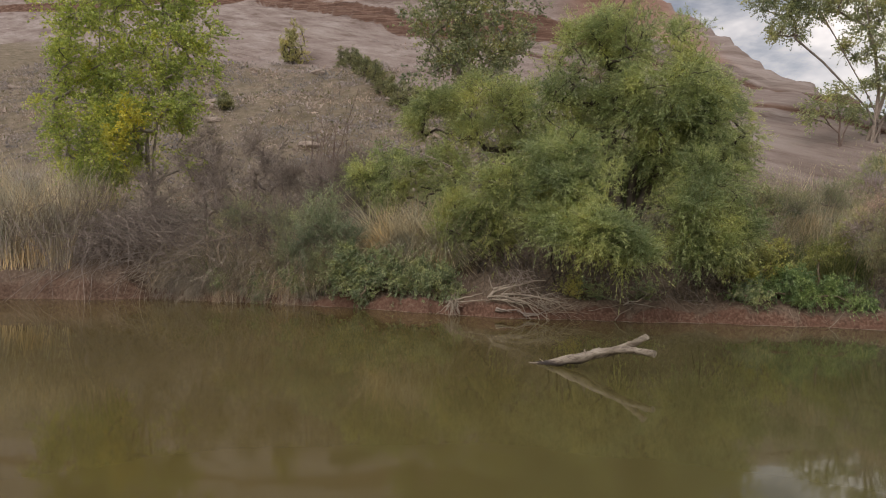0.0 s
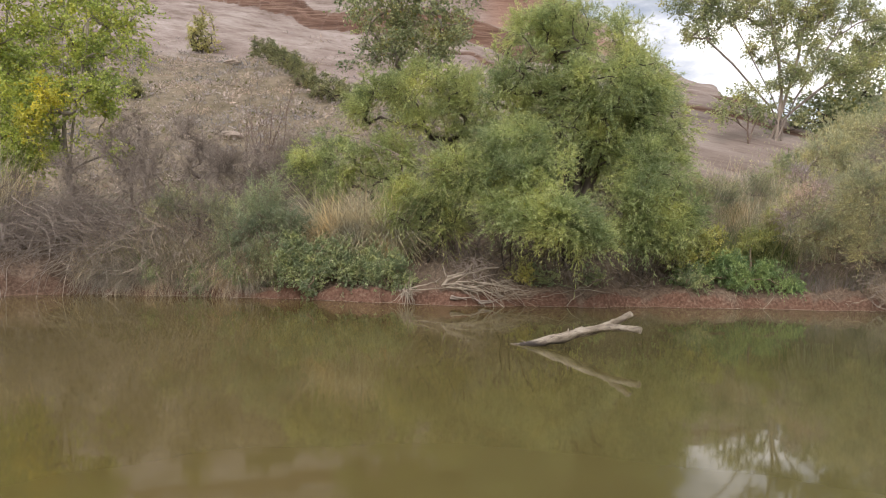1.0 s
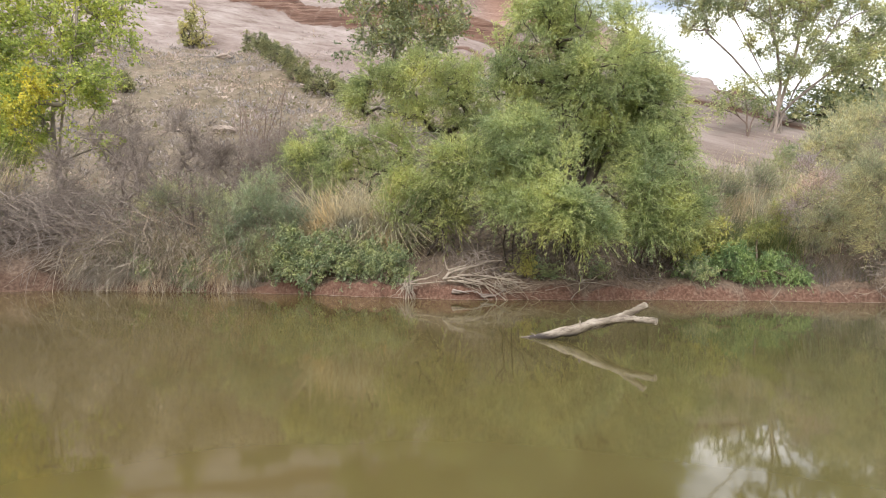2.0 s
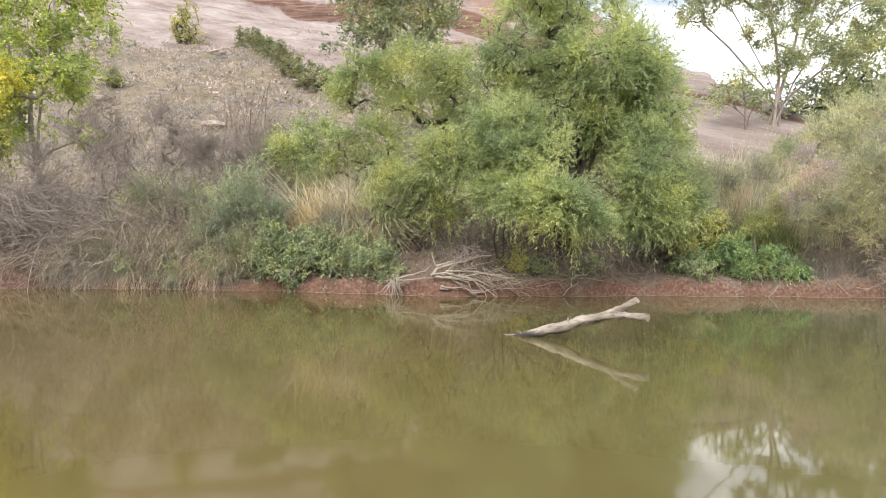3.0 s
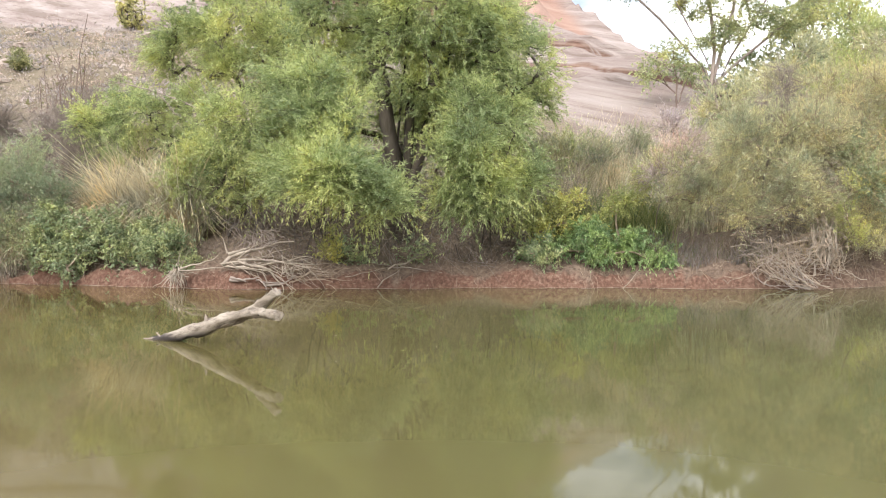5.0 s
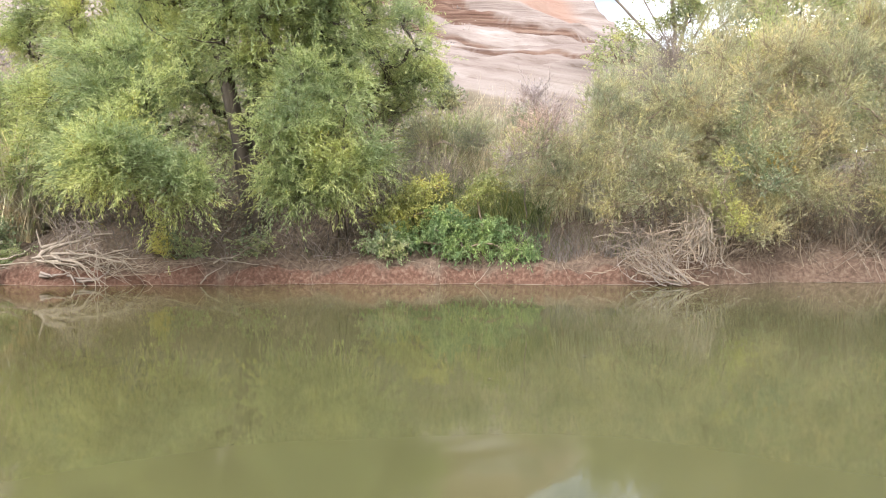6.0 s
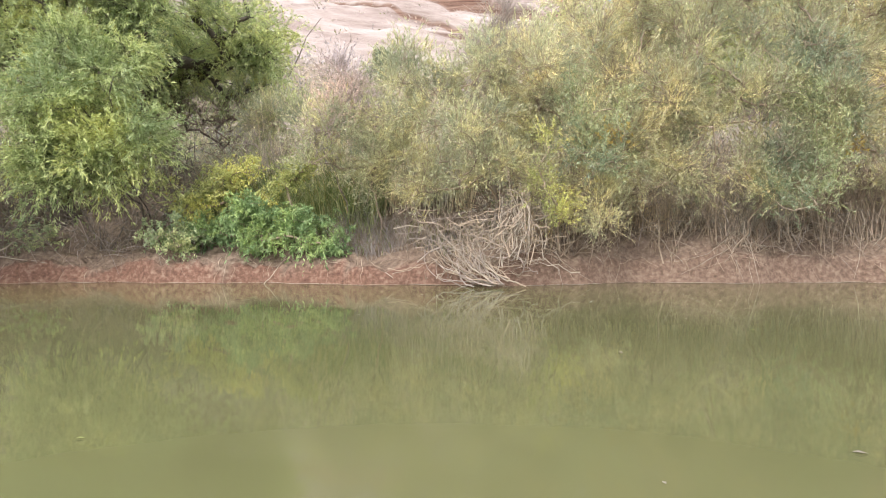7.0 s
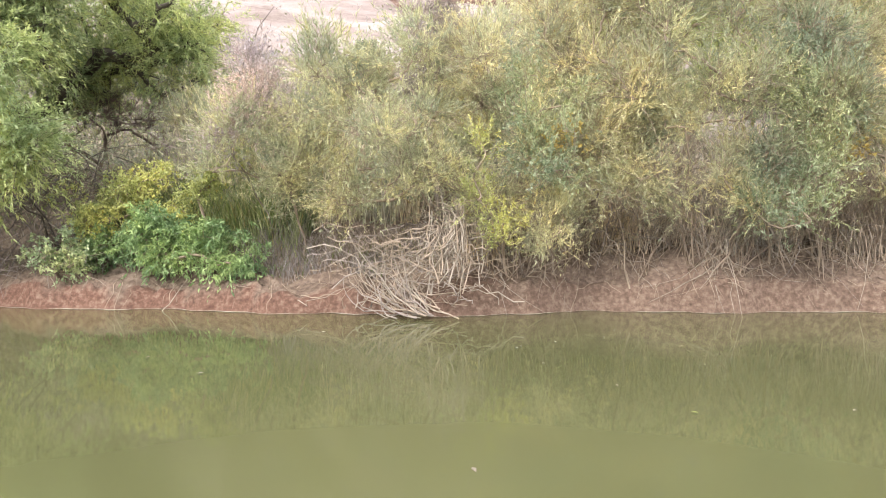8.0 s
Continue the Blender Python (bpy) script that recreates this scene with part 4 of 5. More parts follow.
for cx, cy, top, mat in ((15.4, 28.3, 4.5, M_COTTON_LIGHT), (17.0, 29.0, 5.0, M_TAMARISK), (18.6, 29.4, 5.6, M_COTTON_LIGHT), (20.2, 30.2, 6.8, M_WILLOW_BLUE), (13.6, 21.6, 4.0, M_TAMARISK), (15.4, 21.8, 4.8, M_TAMARISK), (17.3, 22.0, 6.2, M_WILLOW_YEL), (19.4, 22.2, 6.6, M_TAMARISK), (21.8, 22.4, 6.6, M_TAMARISK), (20.7, 22.8, 3.9, M_TAMARISK_YEL), (16.5, 26, 5.3, M_TAMARISK), (20, 27, 7.4, M_TAMARISK), (24, 28, 7.6, M_TAMARISK)):
    plant("tamarisk_shrub", (cx, cy), [
        (cx, cy, top, 1.1, 0.9, 1.1, 60), (cx - 0.7, cy - 0.5, top - 1.5, 0.9, 0.7, 1.0, 44), (cx + 0.8, cy - 0.4, top - 1.4, 0.9, 0.7, 1.0, 44)],
        TAMARISK_FAR, mat, M_TWIG_BROWN, "tall feathery tamarisk at the back of the thicket", "shrub", "tamarisks", stems=7, spread=0.5, bare=2, size=1.15, sides=3)
plant("willow_sapling", (14.3, 18.3), [(14.2, 17.05, 1.85, 0.12, 0.15, 0.5, 8), (14.4, 17.1, 1.1, 0.2, 0.15, 0.25, 8)],
      COYOTE, M_YELLOW, M_TWIG_BROWN, "thin willow sapling with bright yellow green leaves beside the branch pile", "shrub", stems=2, density=0.8, size=0.8)
plant("willow_shrub", (18.0, 18.9), [(18.1, 18.0, 3.0, 0.45, 0.4, 0.8, 30), (18.0, 17.8, 1.9, 0.5, 0.4, 0.6, 28), (17.8, 17.7, 1.3, 0.4, 0.3, 0.35, 12)],
      COYOTE, M_WILLOW_BLUE, M_TWIG_BROWN, "grey green willow shrub hanging down to the bank", "shrub", stems=4, tip_r=0.004, max_r=0.02)
plant("willow_shrub", (14.9, 19.2), [(14.9, 17.5, 2.7, 0.4, 0.35, 0.6, 22), (15.0, 17.3, 1.9, 0.35, 0.3, 0.4, 14)],
      COYOTE, M_WILLOW_BLUE, M_TWIG_BROWN, "small grey green willow shrub among tamarisks", "shrub", stems=3)
for ox, oy, oz in ((15.15, 17.1, 2.4), (18.6, 17.75, 2.2)):
    plant("orange_shrub", (ox, oy + 0.9), [(ox, oy + 0.15, oz, 0.14, 0.12, 0.14, 3), (ox + 0.12, oy + 0.1, oz - 0.2, 0.08, 0.08, 0.08, 1)],
          HERB, M_ORANGE, M_TWIG_BROWN, "small shrub with orange autumn leaves among tamarisks", "shrub", "yellowing shrubs", stems=2, size=0.7, tip_r=0.004, max_r=0.012)
plant("dead_shrub", (13.3, 18.8), [(13.25, 18.3, 4.3, 0.4, 0.3, 0.9, 30), (13.2, 18.3, 3.4, 0.3, 0.25, 0.6, 16)],
      TAMARISK, None, M_TWIG, "tall narrow dead grey brush with upright twigs", "shrub", "dead brush", stems=5, spread=0.12, bare=16, tip_r=0.005, bare_r=0.005)
plant("tamarisk_shrub", (11.0, 18.8), [(11.0, 17.6, 2.9, 0.4, 0.35, 0.7, 22), (10.7, 17.7, 2.3, 0.35, 0.3, 0.4, 10)],
      TAMARISK, M_TAMARISK_DEAD, M_TWIG, "dead pinkish grey feathery tamarisk", "shrub", "tamarisks", stems=4, spread=0.15, bare=6, tip_r=0.004, max_r=0.014)
for yx, yy, yz, ys in ((16.0, 17.5, 2.0, 0.4), (16.6, 17.7, 2.7, 0.35), (18.7, 18.0, 2.5, 0.25), (17.3, 17.9, 1.9, 0.35), (14.9, 17.4, 1.4, 0.3)):
    plant("tamarisk_shrub", (yx, yy + 0.6), [(yx, yy, yz, ys, ys * 0.7, ys * 0.9, 14), (yx + 0.1, yy - 0.1, yz - ys, ys * 0.7, ys * 0.5, ys * 0.6, 7)],
          TAMARISK, M_TAMARISK_YEL, M_TWIG_BROWN, "small yellowing tamarisk in front of the thicket", "shrub", "tamarisks", stems=3, size=0.9, tip_r=0.004, max_r=0.012)
plant("yellow_shrub", (8.0, 18.6), [(7.8, 18.2, 1.5, 0.6, 0.4, 0.35, 24), (8.7, 18.3, 1.6, 0.6, 0.4, 0.35, 22)],
      HERB, M_YELLOW, M_TWIG_BROWN, "low shrub with bright yellow green leaves", "shrub", "yellowing shrubs", stems=4, size=0.8, density=1.8)
plant("yellow_shrub", (9.9, 18.6), [(9.8, 18.2, 1.6, 0.4, 0.35, 0.5, 17), (10.1, 18.3, 2.2, 0.3, 0.3, 0.4, 8)],
      HERB, M_YELLOW, M_TWIG_BROWN, "upright shrub with yellow and orange leaves", "shrub", "yellowing shrubs", stems=4, size=0.75, density=1.8)
plant("leafy_vine", (9.1, 18.2), [(8.1, 18.0, 0.8, 0.5, 0.35, 0.22, 26), (9.0, 17.95, 0.95, 0.6, 0.35, 0.3, 36), (9.8, 17.95, 0.8, 0.5, 0.35, 0.3, 28), (10.6, 17.9, 0.65, 0.22, 0.25, 0.3, 11)],
      VINE, M_VINE, M_TWIG_BROWN, "low spreading plant with blue green leaves on the bank", "plant", stems=1, size=0.95)
plant("dead_shrub", (8.7, 19.7), [(8.6, 19.5, 2.3, 0.8, 0.5, 0.5, 26), (9.2, 19.3, 1.8, 0.6, 0.4, 0.4, 16)],
      TAMARISK, None, M_TWIG, "dead purplish grey brush behind yellow leaves", "shrub", "dead brush", stems=1, bare=18, tip_r=0.007)
plant("willow_shrub", (8.7, 20.8), [(8.7, 20.5, 3.2, 0.6, 0.45, 0.45, 26)],
      WILLOW, M_WILLOW_YEL, M_BARK, "small willow shrub with yellow green leaves behind brush", "shrub", "willows on the bank", stems=2)
plant("tamarisk_shrub", (9.6, 20.2), [(9.3, 20.0, 3.1, 0.9, 0.7, 0.55, 40), (10.6, 20.2, 3.1, 0.8, 0.7, 0.6, 36), (8.7, 20.4, 3.0, 0.7, 0.6, 0.5, 26)],
      TAMARISK, M_TAMARISK_DARK, M_TWIG, "dull grey green tamarisk shrub behind the grass", "shrub", "tamarisks", stems=6, bare=4)

# ---- thicket along the upstream bank ----
plant("willow_shrub", (-3.5, 18.3), [(-3.6, 17.8, 2.3, 0.62, 0.45, 0.7, 46), (-2.9, 17.7, 1.9, 0.6, 0.4, 0.6, 38), (-4.1, 17.8, 1.5, 0.45, 0.35, 0.45, 22), (-3.3, 17.45, 1.1, 0.5, 0.3, 0.5, 26)],
      COYOTE, M_WILLOW_BLUE, M_TWIG_BROWN, "upright grey green coyote willow shrub", "shrub", stems=8)
hrng = np.random.default_rng(9)
for hx in np.arange(-2.7, 0.9, 0.45):
    hz, hy = hrng.uniform(0.65, 1.3), hrng.uniform(17.25, 17.6) - (0.35 if hx > -0.3 else 0)
    plant("leafy_herb", (hx, hy + 0.3), [(hx, hy, hz, 0.3, 0.25, 0.3, 16), (hx + hrng.uniform(-0.2, 0.2), hy - 0.08, hz - 0.4, 0.34, 0.25, 0.3, 15), (hx + hrng.uniform(-0.2, 0.2), hy + 0.1, hz + 0.25, 0.16, 0.14, 0.22, 5)],
          HERB, M_HERB, M_TWIG_BROWN, "dark green leafy herb at the top of the bank", "plant", "bank herbs", stems=2, spread=0.15, size=hrng.uniform(0.8, 1.1))
for hx, hz in ((-6.5, 0.6), (-5.2, 0.45), (-4.2, 0.8)):
    plant("leafy_herb", (hx, 17.9), [(hx, 17.55, hz, 0.28, 0.2, 0.22, 14), (hx + 0.2, 17.5, hz - 0.25, 0.25, 0.18, 0.18, 9)],
          HERB, M_HERB, M_TWIG_BROWN, "small green leafy herb among dry grass", "plant", "bank herbs", stems=1, size=0.85)
for hx, hz, hm, hl in ((3.5, 0.75, M_YELLOW, "small yellow green seedling under the willow"), (4.0, 0.55, M_HERB, "small dark green herb under the willow"), (5.4, 0.6, M_HERB, "small dark green herb under the willow"), (7.9, 0.65, M_HERB, "small dark green herb under the willow")):
    plant("leafy_herb", (hx, 17.7), [(hx, 17.4, hz + 0.15, 0.25, 0.2, 0.2, 11), (hx + 0.25, 17.35, hz, 0.22, 0.15, 0.15, 7)],
          HERB, hm, M_TWIG_BROWN, hl, "plant", "bank herbs", stems=1, size=0.85)
for bx, by, top in ((-3.9, 20.3, 3.7), (-5.0, 20.5, 3.7), (-2.6, 19.9, 3.0)):
    plant("dead_shrub", (bx, by), [(bx, by - 0.1, top, 0.9, 0.5, 0.6, 26), (bx + 0.2, by - 0.3, top - 0.9, 0.9, 0.4, 0.5, 18)],
          TAMARISK, None, M_TWIG, "dead grey tangled tamarisk brush", "shrub", "dead brush", stems=2, bare=15, tip_r=0.008, bare_r=0.006)
plant("tamarisk_shrub", (-6.0, 19.0), [(-6.4, 18.5, 2.4, 0.8, 0.5, 0.5, 30), (-5.2, 18.5, 2.3, 0.6, 0.5, 0.5, 24), (-4.6, 18.2, 1.7, 0.5, 0.4, 0.45, 18), (-7.3, 18.3, 1.5, 0.4, 0.3, 0.3, 8)],
      TAMARISK, M_TAMARISK_DARK, M_TWIG, "dull green tamarisk shrub among dead brush", "shrub", "tamarisks", stems=5, bare=6)
plant("tamarisk_shrub", (-3.6, 21.2), [(-3.6, 21.0, 4.1, 0.8, 0.6, 0.75, 34), (-2.8, 21.2, 3.6, 0.6, 0.5, 0.6, 22)],
      TAMARISK, M_WILLOW, M_TWIG, "small bright green shrub behind the dead brush", "shrub", "tamarisks", stems=4, bare=2)
for bx, by, top in ((-9.3, 18.8, 3.1), (-7.6, 19.2, 3.8), (-6.2, 19.8, 4.4), (-11.2, 18.6, 2.7), (-8.4, 20.2, 4.7), (-5.4, 19.4, 3.5), (-3.9, 21.0, 4.2)):
    plant("dead_shrub", (bx, by), [(bx, by - 0.2, top, 1.0, 0.6, 0.7, 30), (bx + 0.3, by - 0.5, top - 0.9, 1.0, 0.5, 0.5, 24)],
          TAMARISK, None, M_TWIG, "dead grey tangled tamarisk brush", "shrub", "dead brush", stems=2, bare=21, tip_r=0.008, bare_r=0.006)


def dead_fall(name, n, x0, x1, v0, v1, zlo, zhi, way, label, mat=M_TWIG, lo=0.9, hi=2.2, rr=0.012):
    """A tangle of hanging dead branches."""
    COUNT["seed"] += 1
    rng = np.random.default_rng(COUNT["seed"])
    st = scatter(rng, n, x0, x1, v0, v1)
    st[:, 2] = np.maximum(st[:, 2], rng.uniform(zlo, zhi, n))
    w = unit(np.asarray(way) + rng.normal(size=(n, 3)) * 0.45)
    v, f = sticks(rng, st, w, rng.uniform(lo, hi, n), rng.uniform(0.4, 1.2, n) * rr, 0.25, sides=3)
    o = np.array([(x0 + x1) / 2, float(shore((x0 + x1) / 2)) + (v0 + v1) / 2, 0.3])
    ob = part(name, quick_mesh(name, v - o, f, True), mat)
    ob.location = o
    return tagged(ob, label, "brush", kind="stuff")


dead_fall("dead_branches", 850, -13.0, -7.8, 0.6, 1.7, 1.5, 2.6, (0.55, -0.3, -0.08), "dead grey branches hanging over the cut bank")
dead_fall("dead_branches", 420, -10.6, -6.2, 0.5, 1.3, 1.1, 1.9, (-0.85, -0.25, -0.18), "long grey dead branches swept down over the cut bank", M_TWIG, 1.2, 2.6, 0.014)
dead_fall("dead_branches", 220, -8.8, -4.4, 0.2, 1.6, 0.6, 2.2, (0.35, -0.35, -0.5), "dead brown stems bent down over the bank", M_TWIG_BROWN)
dead_fall("dead_branches", 800, 1.2, 8.0, 0.7, 2.4, 0.5, 2.4, (0.1, -0.2, -0.1), "dark dead twigs under the willows", M_TWIG_DARK, 0.5, 1.3, 0.01)
dead_fall("dead_branches", 170, 3.2, 7.8, 0.35, 1.3, 0.4, 1.3, (0.2, -0.3, -0.2), "pale bare twigs hanging under the willows", M_TWIG, 0.4, 1.0, 0.009)
dead_fall("dead_stems", 240, 13.8, 22.5, 0.25, 1.0, 0.4, 1.3, (0.1, -0.3, -0.3), "pale bent stems at the foot of the tamarisks", M_TWIG_PALE, 0.4, 1.0, 0.008)
dead_fall("dead_stems", 420, 13.9, 23.0, 0.2, 0.9, 0.2, 0.5, (0.05, -0.12, 0.9), "light brown upright stems at the foot of the thicket", M_TWIG_BROWN, 0.6, 1.5, 0.01)
dead_fall("dead_stems", 700, 13.8, 23.0, 0.6, 1.4, 0.7, 1.7, (0.0, -0.1, 0.1), "bare brown stems standing along the bank", M_TWIG, 0.4, 1.1, 0.009)


dead_fall("dead_stems", 460, -8.8, -3.6, 0.1, 0.9, 0.4, 1.6, (0.1, -0.5, -0.3), "pale dead stems tangled in the dry grass", M_TWIG_PALE, 0.6, 1.5, 0.015)
dead_fall("dead_stems", 140, -8.8, -3.4, 0.3, 1.2, 0.5, 2.0, (0.2, -0.3, -0.2), "dark dead stems tangled in the dry grass", M_TWIG_DARK, 0.5, 1.3, 0.01)


def grass(name, n, x0, x1, v0, v1, h, w, lean, mat, label, way=(0, 0, 0), flop=0.5):
    COUNT["seed"] += 1
    rng = np.random.default_rng(COUNT["seed"])
    v, f = blades(rng, scatter(rng, n, x0, x1, v0, v1), h, w, lean, way, flop=flop)
    o = np.array([(x0 + x1) / 2, float(shore((x0 + x1) / 2)) + v0, 0.3])
    ob = part(name, quick_mesh(name, v - o, f), mat)
    ob.location = o
    return tagged(ob, label, "grass", kind="stuff")


grass("dry_grass", 5200, -8.6, -3.6, 0.04, 0.8, 0.85, 0.015, 0.5, M_STRAW, "matted dry grass bent down over the bank", (0.05, -0.45, 0), 3.4)
grass("dry_grass", 6500, -8.6, -3.2, 0.3, 1.4, 1.55, 0.016, 0.42, M_STRAW, "tall dry brown grass above the matted bank grass", (0.05, -0.3, 0), 2.0)
grass("dry_grass", 2600, -8.4, -3.4, 0.1, 1.2, 1.3, 0.016, 0.5, M_REED, "pale dry grass stalks leaning over the bank", (0.1, -0.35, 0), 1.6)
grass("green_grass", 900, -8.4, -2.6, 0.2, 1.3, 1.2, 0.02, 0.6, M_GREENGRASS, "green grass tufts in the dry grass", (0, -0.2, 0))
grass("reed_grass", 5200, -17.5, -10.6, 0.4, 2.6, 2.3, 0.026, 0.3, M_REED, "tall yellowing reed grass on the bank")
grass("reed_grass", 2600, 8.0, 11.2, 1.2, 2.6, 1.5, 0.016, 0.4, M_GREENGRASS, "tall green and yellow reed grass", (0, 0, 0), 1.2)
grass("reed_grass", 2000, 8.6, 12.8, 2.2, 3.6, 2.4, 0.018, 0.28, M_REED, "pale dry reed grass with plumes", (0.1, 0, 0), 0.7)
grass("reed_grass", 5000, -2.3, 0.3, 1.25, 2.0, 2.5, 0.034, 0.45, M_REED_PALE, "straw coloured dry reeds with drooping leaves", (0, -0.08, 0), 1.7)
grass("dry_grass", 1600, 10.4, 13.5, 0.5, 1.4, 0.55, 0.01, 0.6, M_DRYGRASS, "short dry grass at the top of the bank", (0, -0.3, 0))
grass("dry_grass", 4200, 13.8, 24.0, 0.7, 1.8, 0.9, 0.012, 0.4, M_STRAW, "dry tan grass under the tamarisks", (0, -0.15, 0))
grass("dry_grass", 1600, -1.5, 8.5, 0.6, 2.2, 0.3, 0.01, 0.7, M_DRYGRASS, "dry grass and litter under the willows")
grass("dry_reeds", 1200, 18.6, 22.5, 0.5, 1.4, 1.5, 0.016, 0.3, M_TWIG_BROWN, "reddish brown dry reeds", (-0.1, -0.1, 0))


def undergrowth(name, n, x0, x1, v0, v1, h, mat, label, k=50):
    """Low tangled growth that closes the bank between the shrubs."""
    COUNT["seed"] += 1
    rng = np.random.default_rng(COUNT["seed"])
    root = scatter(rng, n, x0, x1, v0, v1)
    size = h * rng.uniform(0.5, 1.2, n)
    d = rand_dirs(rng, n * k)
    d[:, 2] = np.abs(d[:, 2])
    sz = np.repeat(size, k)
    pos = np.repeat(root, k, 0) + d * (sz * rng.uniform(0.2, 1.0, n * k) ** 0.6)[:, None] * np.array([0.6, 0.5, 0.9])
    v, f = needle_batch(pos, d + rng.normal(size=d.shape) * 0.5 + np.array([0, 0, 0.3]), rand_dirs(rng, n * k), rng.uniform(0.1, 0.24, n * k), rng.uniform(0.015, 0.032, n * k))
    o = np.array([(x0 + x1) / 2, float(shore((x0 + x1) / 2)) + v0, 0.5])
    ob = part(name, quick_mesh(name, v - o, f), mat)
    ob.location = o
    tagged(ob, label, "undergrowth", kind="stuff")


undergrowth("undergrowth", 520, -16, 1, 1.6, 6.5, 1.2, M_SAGE, "grey brown undergrowth behind the upstream brush")
undergrowth("undergrowth", 520, 0, 14, 1.8, 7.5, 1.6, M_TAMARISK_DARK, "dull green undergrowth beneath the willows")
undergrowth("undergrowth", 380, 13, 24, 1.0, 6.0, 1.3, M_STRAW, "dry brown undergrowth beneath the tamarisks")
undergrowth("undergrowth", 260, -4, 26, 6.0, 13.0, 1.3, M_TAMARISK, "pale scrub on the flat behind the thicket")
dead_fall("exposed_roots", 420, -4.0, 22.0, 0.1, 0.5, 0.15, 0.5, (0.15, -0.6, -0.4), "thin dead roots and stems on the cut bank", M_TWIG_BROWN, 0.2, 0.6, 0.007)


def foam_line():
    """A thin broken line of pale scum where the water meets the bank."""
    rng = np.random.default_rng(62)
    x = np.arange(-8, 23, 0.06)
    w = np.clip(0.012 + 0.012 * np.sin(x * 3.1) + 0.01 * np.sin(x * 7.7 + 1) + rng.normal(size=len(x)) * 0.004, 0.0005, 0.03)
    y = shore(x)
    v = np.stack([np.stack([x, y - 0.012 - w, np.full_like(x, 0.005)], 1), np.stack([x, y + 0.004, np.full_like(x, 0.008)], 1)], 1).reshape(-1, 3)
    i = np.arange(len(x) - 1) * 2
    f = np.stack([i, i + 2, i + 3, i + 1], 1)
    tagged(part("foam_line", quick_mesh("foam_line", v, f), M_FOAM), "thin pale scum line along the water edge", "foam", kind="stuff")


foam_line()


# ---- hillside scrub, junipers, boulders ----
def hill_scrub():
    rng = np.random.default_rng(7)
    n = 12500
    x, y = rng.uniform(-52, 8, n), rng.uniform(26, 72, n)
    z, at = lie(x, y)
    keep = (at["rock"] < 0.5) | (rng.uniform(size=n) < 0.03)
    x, y, z = x[keep], y[keep], z[keep]
    k = 11
    size = rng.uniform(0.18, 0.64, len(x)) * np.where(rng.uniform(size=len(x)) < 0.08, 1.9, 1.0)
    d = rand_dirs(rng, len(x) * k)
    d[:, 2] = np.abs(d[:, 2]) * 0.8 + 0.1
    sz = np.repeat(size, k)
    root = np.repeat(np.stack([x, y, z], 1), k, 0) + d * (sz * rng.uniform(0.1, 0.75, len(sz)))[:, None] * np.array([1.2, 1.2, 0.7])
    lv = needle_batch(root, d + rng.normal(size=d.shape) * 0.4, rand_dirs(rng, len(d)), sz * 0.42, sz * 0.17)
    o = np.array([-20.0, 45.0, 10.0])
    ob = part("hillside_scrub", quick_mesh("hillside_scrub", lv[0] - o, lv[1]), M_HILL)
    ob.location = o
    tagged(ob, "low grey brown desert scrub dotted over the slope", "scrub", kind="stuff")


hill_scrub()


def juniper(x, y, s, mat, label, tall=1.0, name="juniper_shrub"):
    z = ground_z(x, y)
    plant(name, (x, y), [(x, y, z + 0.75 * s * tall, 0.62 * s, 0.6 * s, 0.7 * s * tall, int(30 + 30 * s)), (x + 0.4 * s, y, z + 0.4 * s, 0.5 * s, 0.5 * s, 0.35 * s, 10), (x - 0.4 * s, y, z + 0.4 * s, 0.5 * s, 0.5 * s, 0.35 * s, 10)],
          JUNIPER, mat, M_BARK, label, "shrub", "hillside shrubs", stems=1, tip_r=0.01 * s, size=max(0.8, 0.5 * s))


juniper(-23.9, 63.6, 2.3, M_ROCKSHRUB, "yellow green shrub alone on the bare rock", 1.2, "rock_shrub")
juniper(-18.3, 39.8, 0.75, M_JUNIPER, "small dark juniper on the slope")
for jx, jy, js, jt in ((-16.6, 57.6, 0.9, 1.5), (-14.6, 54.4, 1.3, 0.8), (-13.2, 52.4, 1.2, 0.9), (-11.8, 50.2, 1.3, 0.9), (-10.6, 48.4, 1.1, 1.0), (-9.4, 46.6, 1.2, 0.8), (-8.0, 44.4, 1.2, 0.9), (-6.6, 43.0, 1.3, 0.8), (-5.2, 41.6, 1.1, 0.8)):
    juniper(jx, jy, js, M_JUNIPER, "dark green juniper shrub at the foot of the rock", jt)
for jx, jy, js in ((7.4, 35.1, 0.6), (8.0, 31.5, 0.8)):
    juniper(jx, jy, js, M_TAMARISK_DARK, "dull green brush at the edge of the rock")


def boulder(name, x, y, s, label, seed):
    rng = np.random.default_rng(seed)
    bm = bmesh.new()
    bmesh.ops.create_icosphere(bm, subdivisions=3, radius=s)
    off = rng.uniform(0, 10, 3)
    for v in bm.verts:
        q = v.co / s
        nz = noise.noise(Vector(q * 1.3) + Vector(off)) * 0.35 + noise.noise(Vector(q * 3.1) + Vector(off)) * 0.12
        v.co = Vector((q.x * 1.3, q.y, q.z * 0.62)) * s * (1 + nz)
        v.co.z = min(v.co.z, 0.45 * s)
    me = bpy.data.meshes.new(name)
    bm.to_mesh(me)
    bm.free()
    ob = part(name, me, M_STONE)
    ob.location = (x, y, ground_z(x, y) + 0.12 * s)
    ob.rotation_euler = (0, 0, rng.uniform(0, 6.28))
    tagged(ob, label, "boulder", "boulders on the slope")


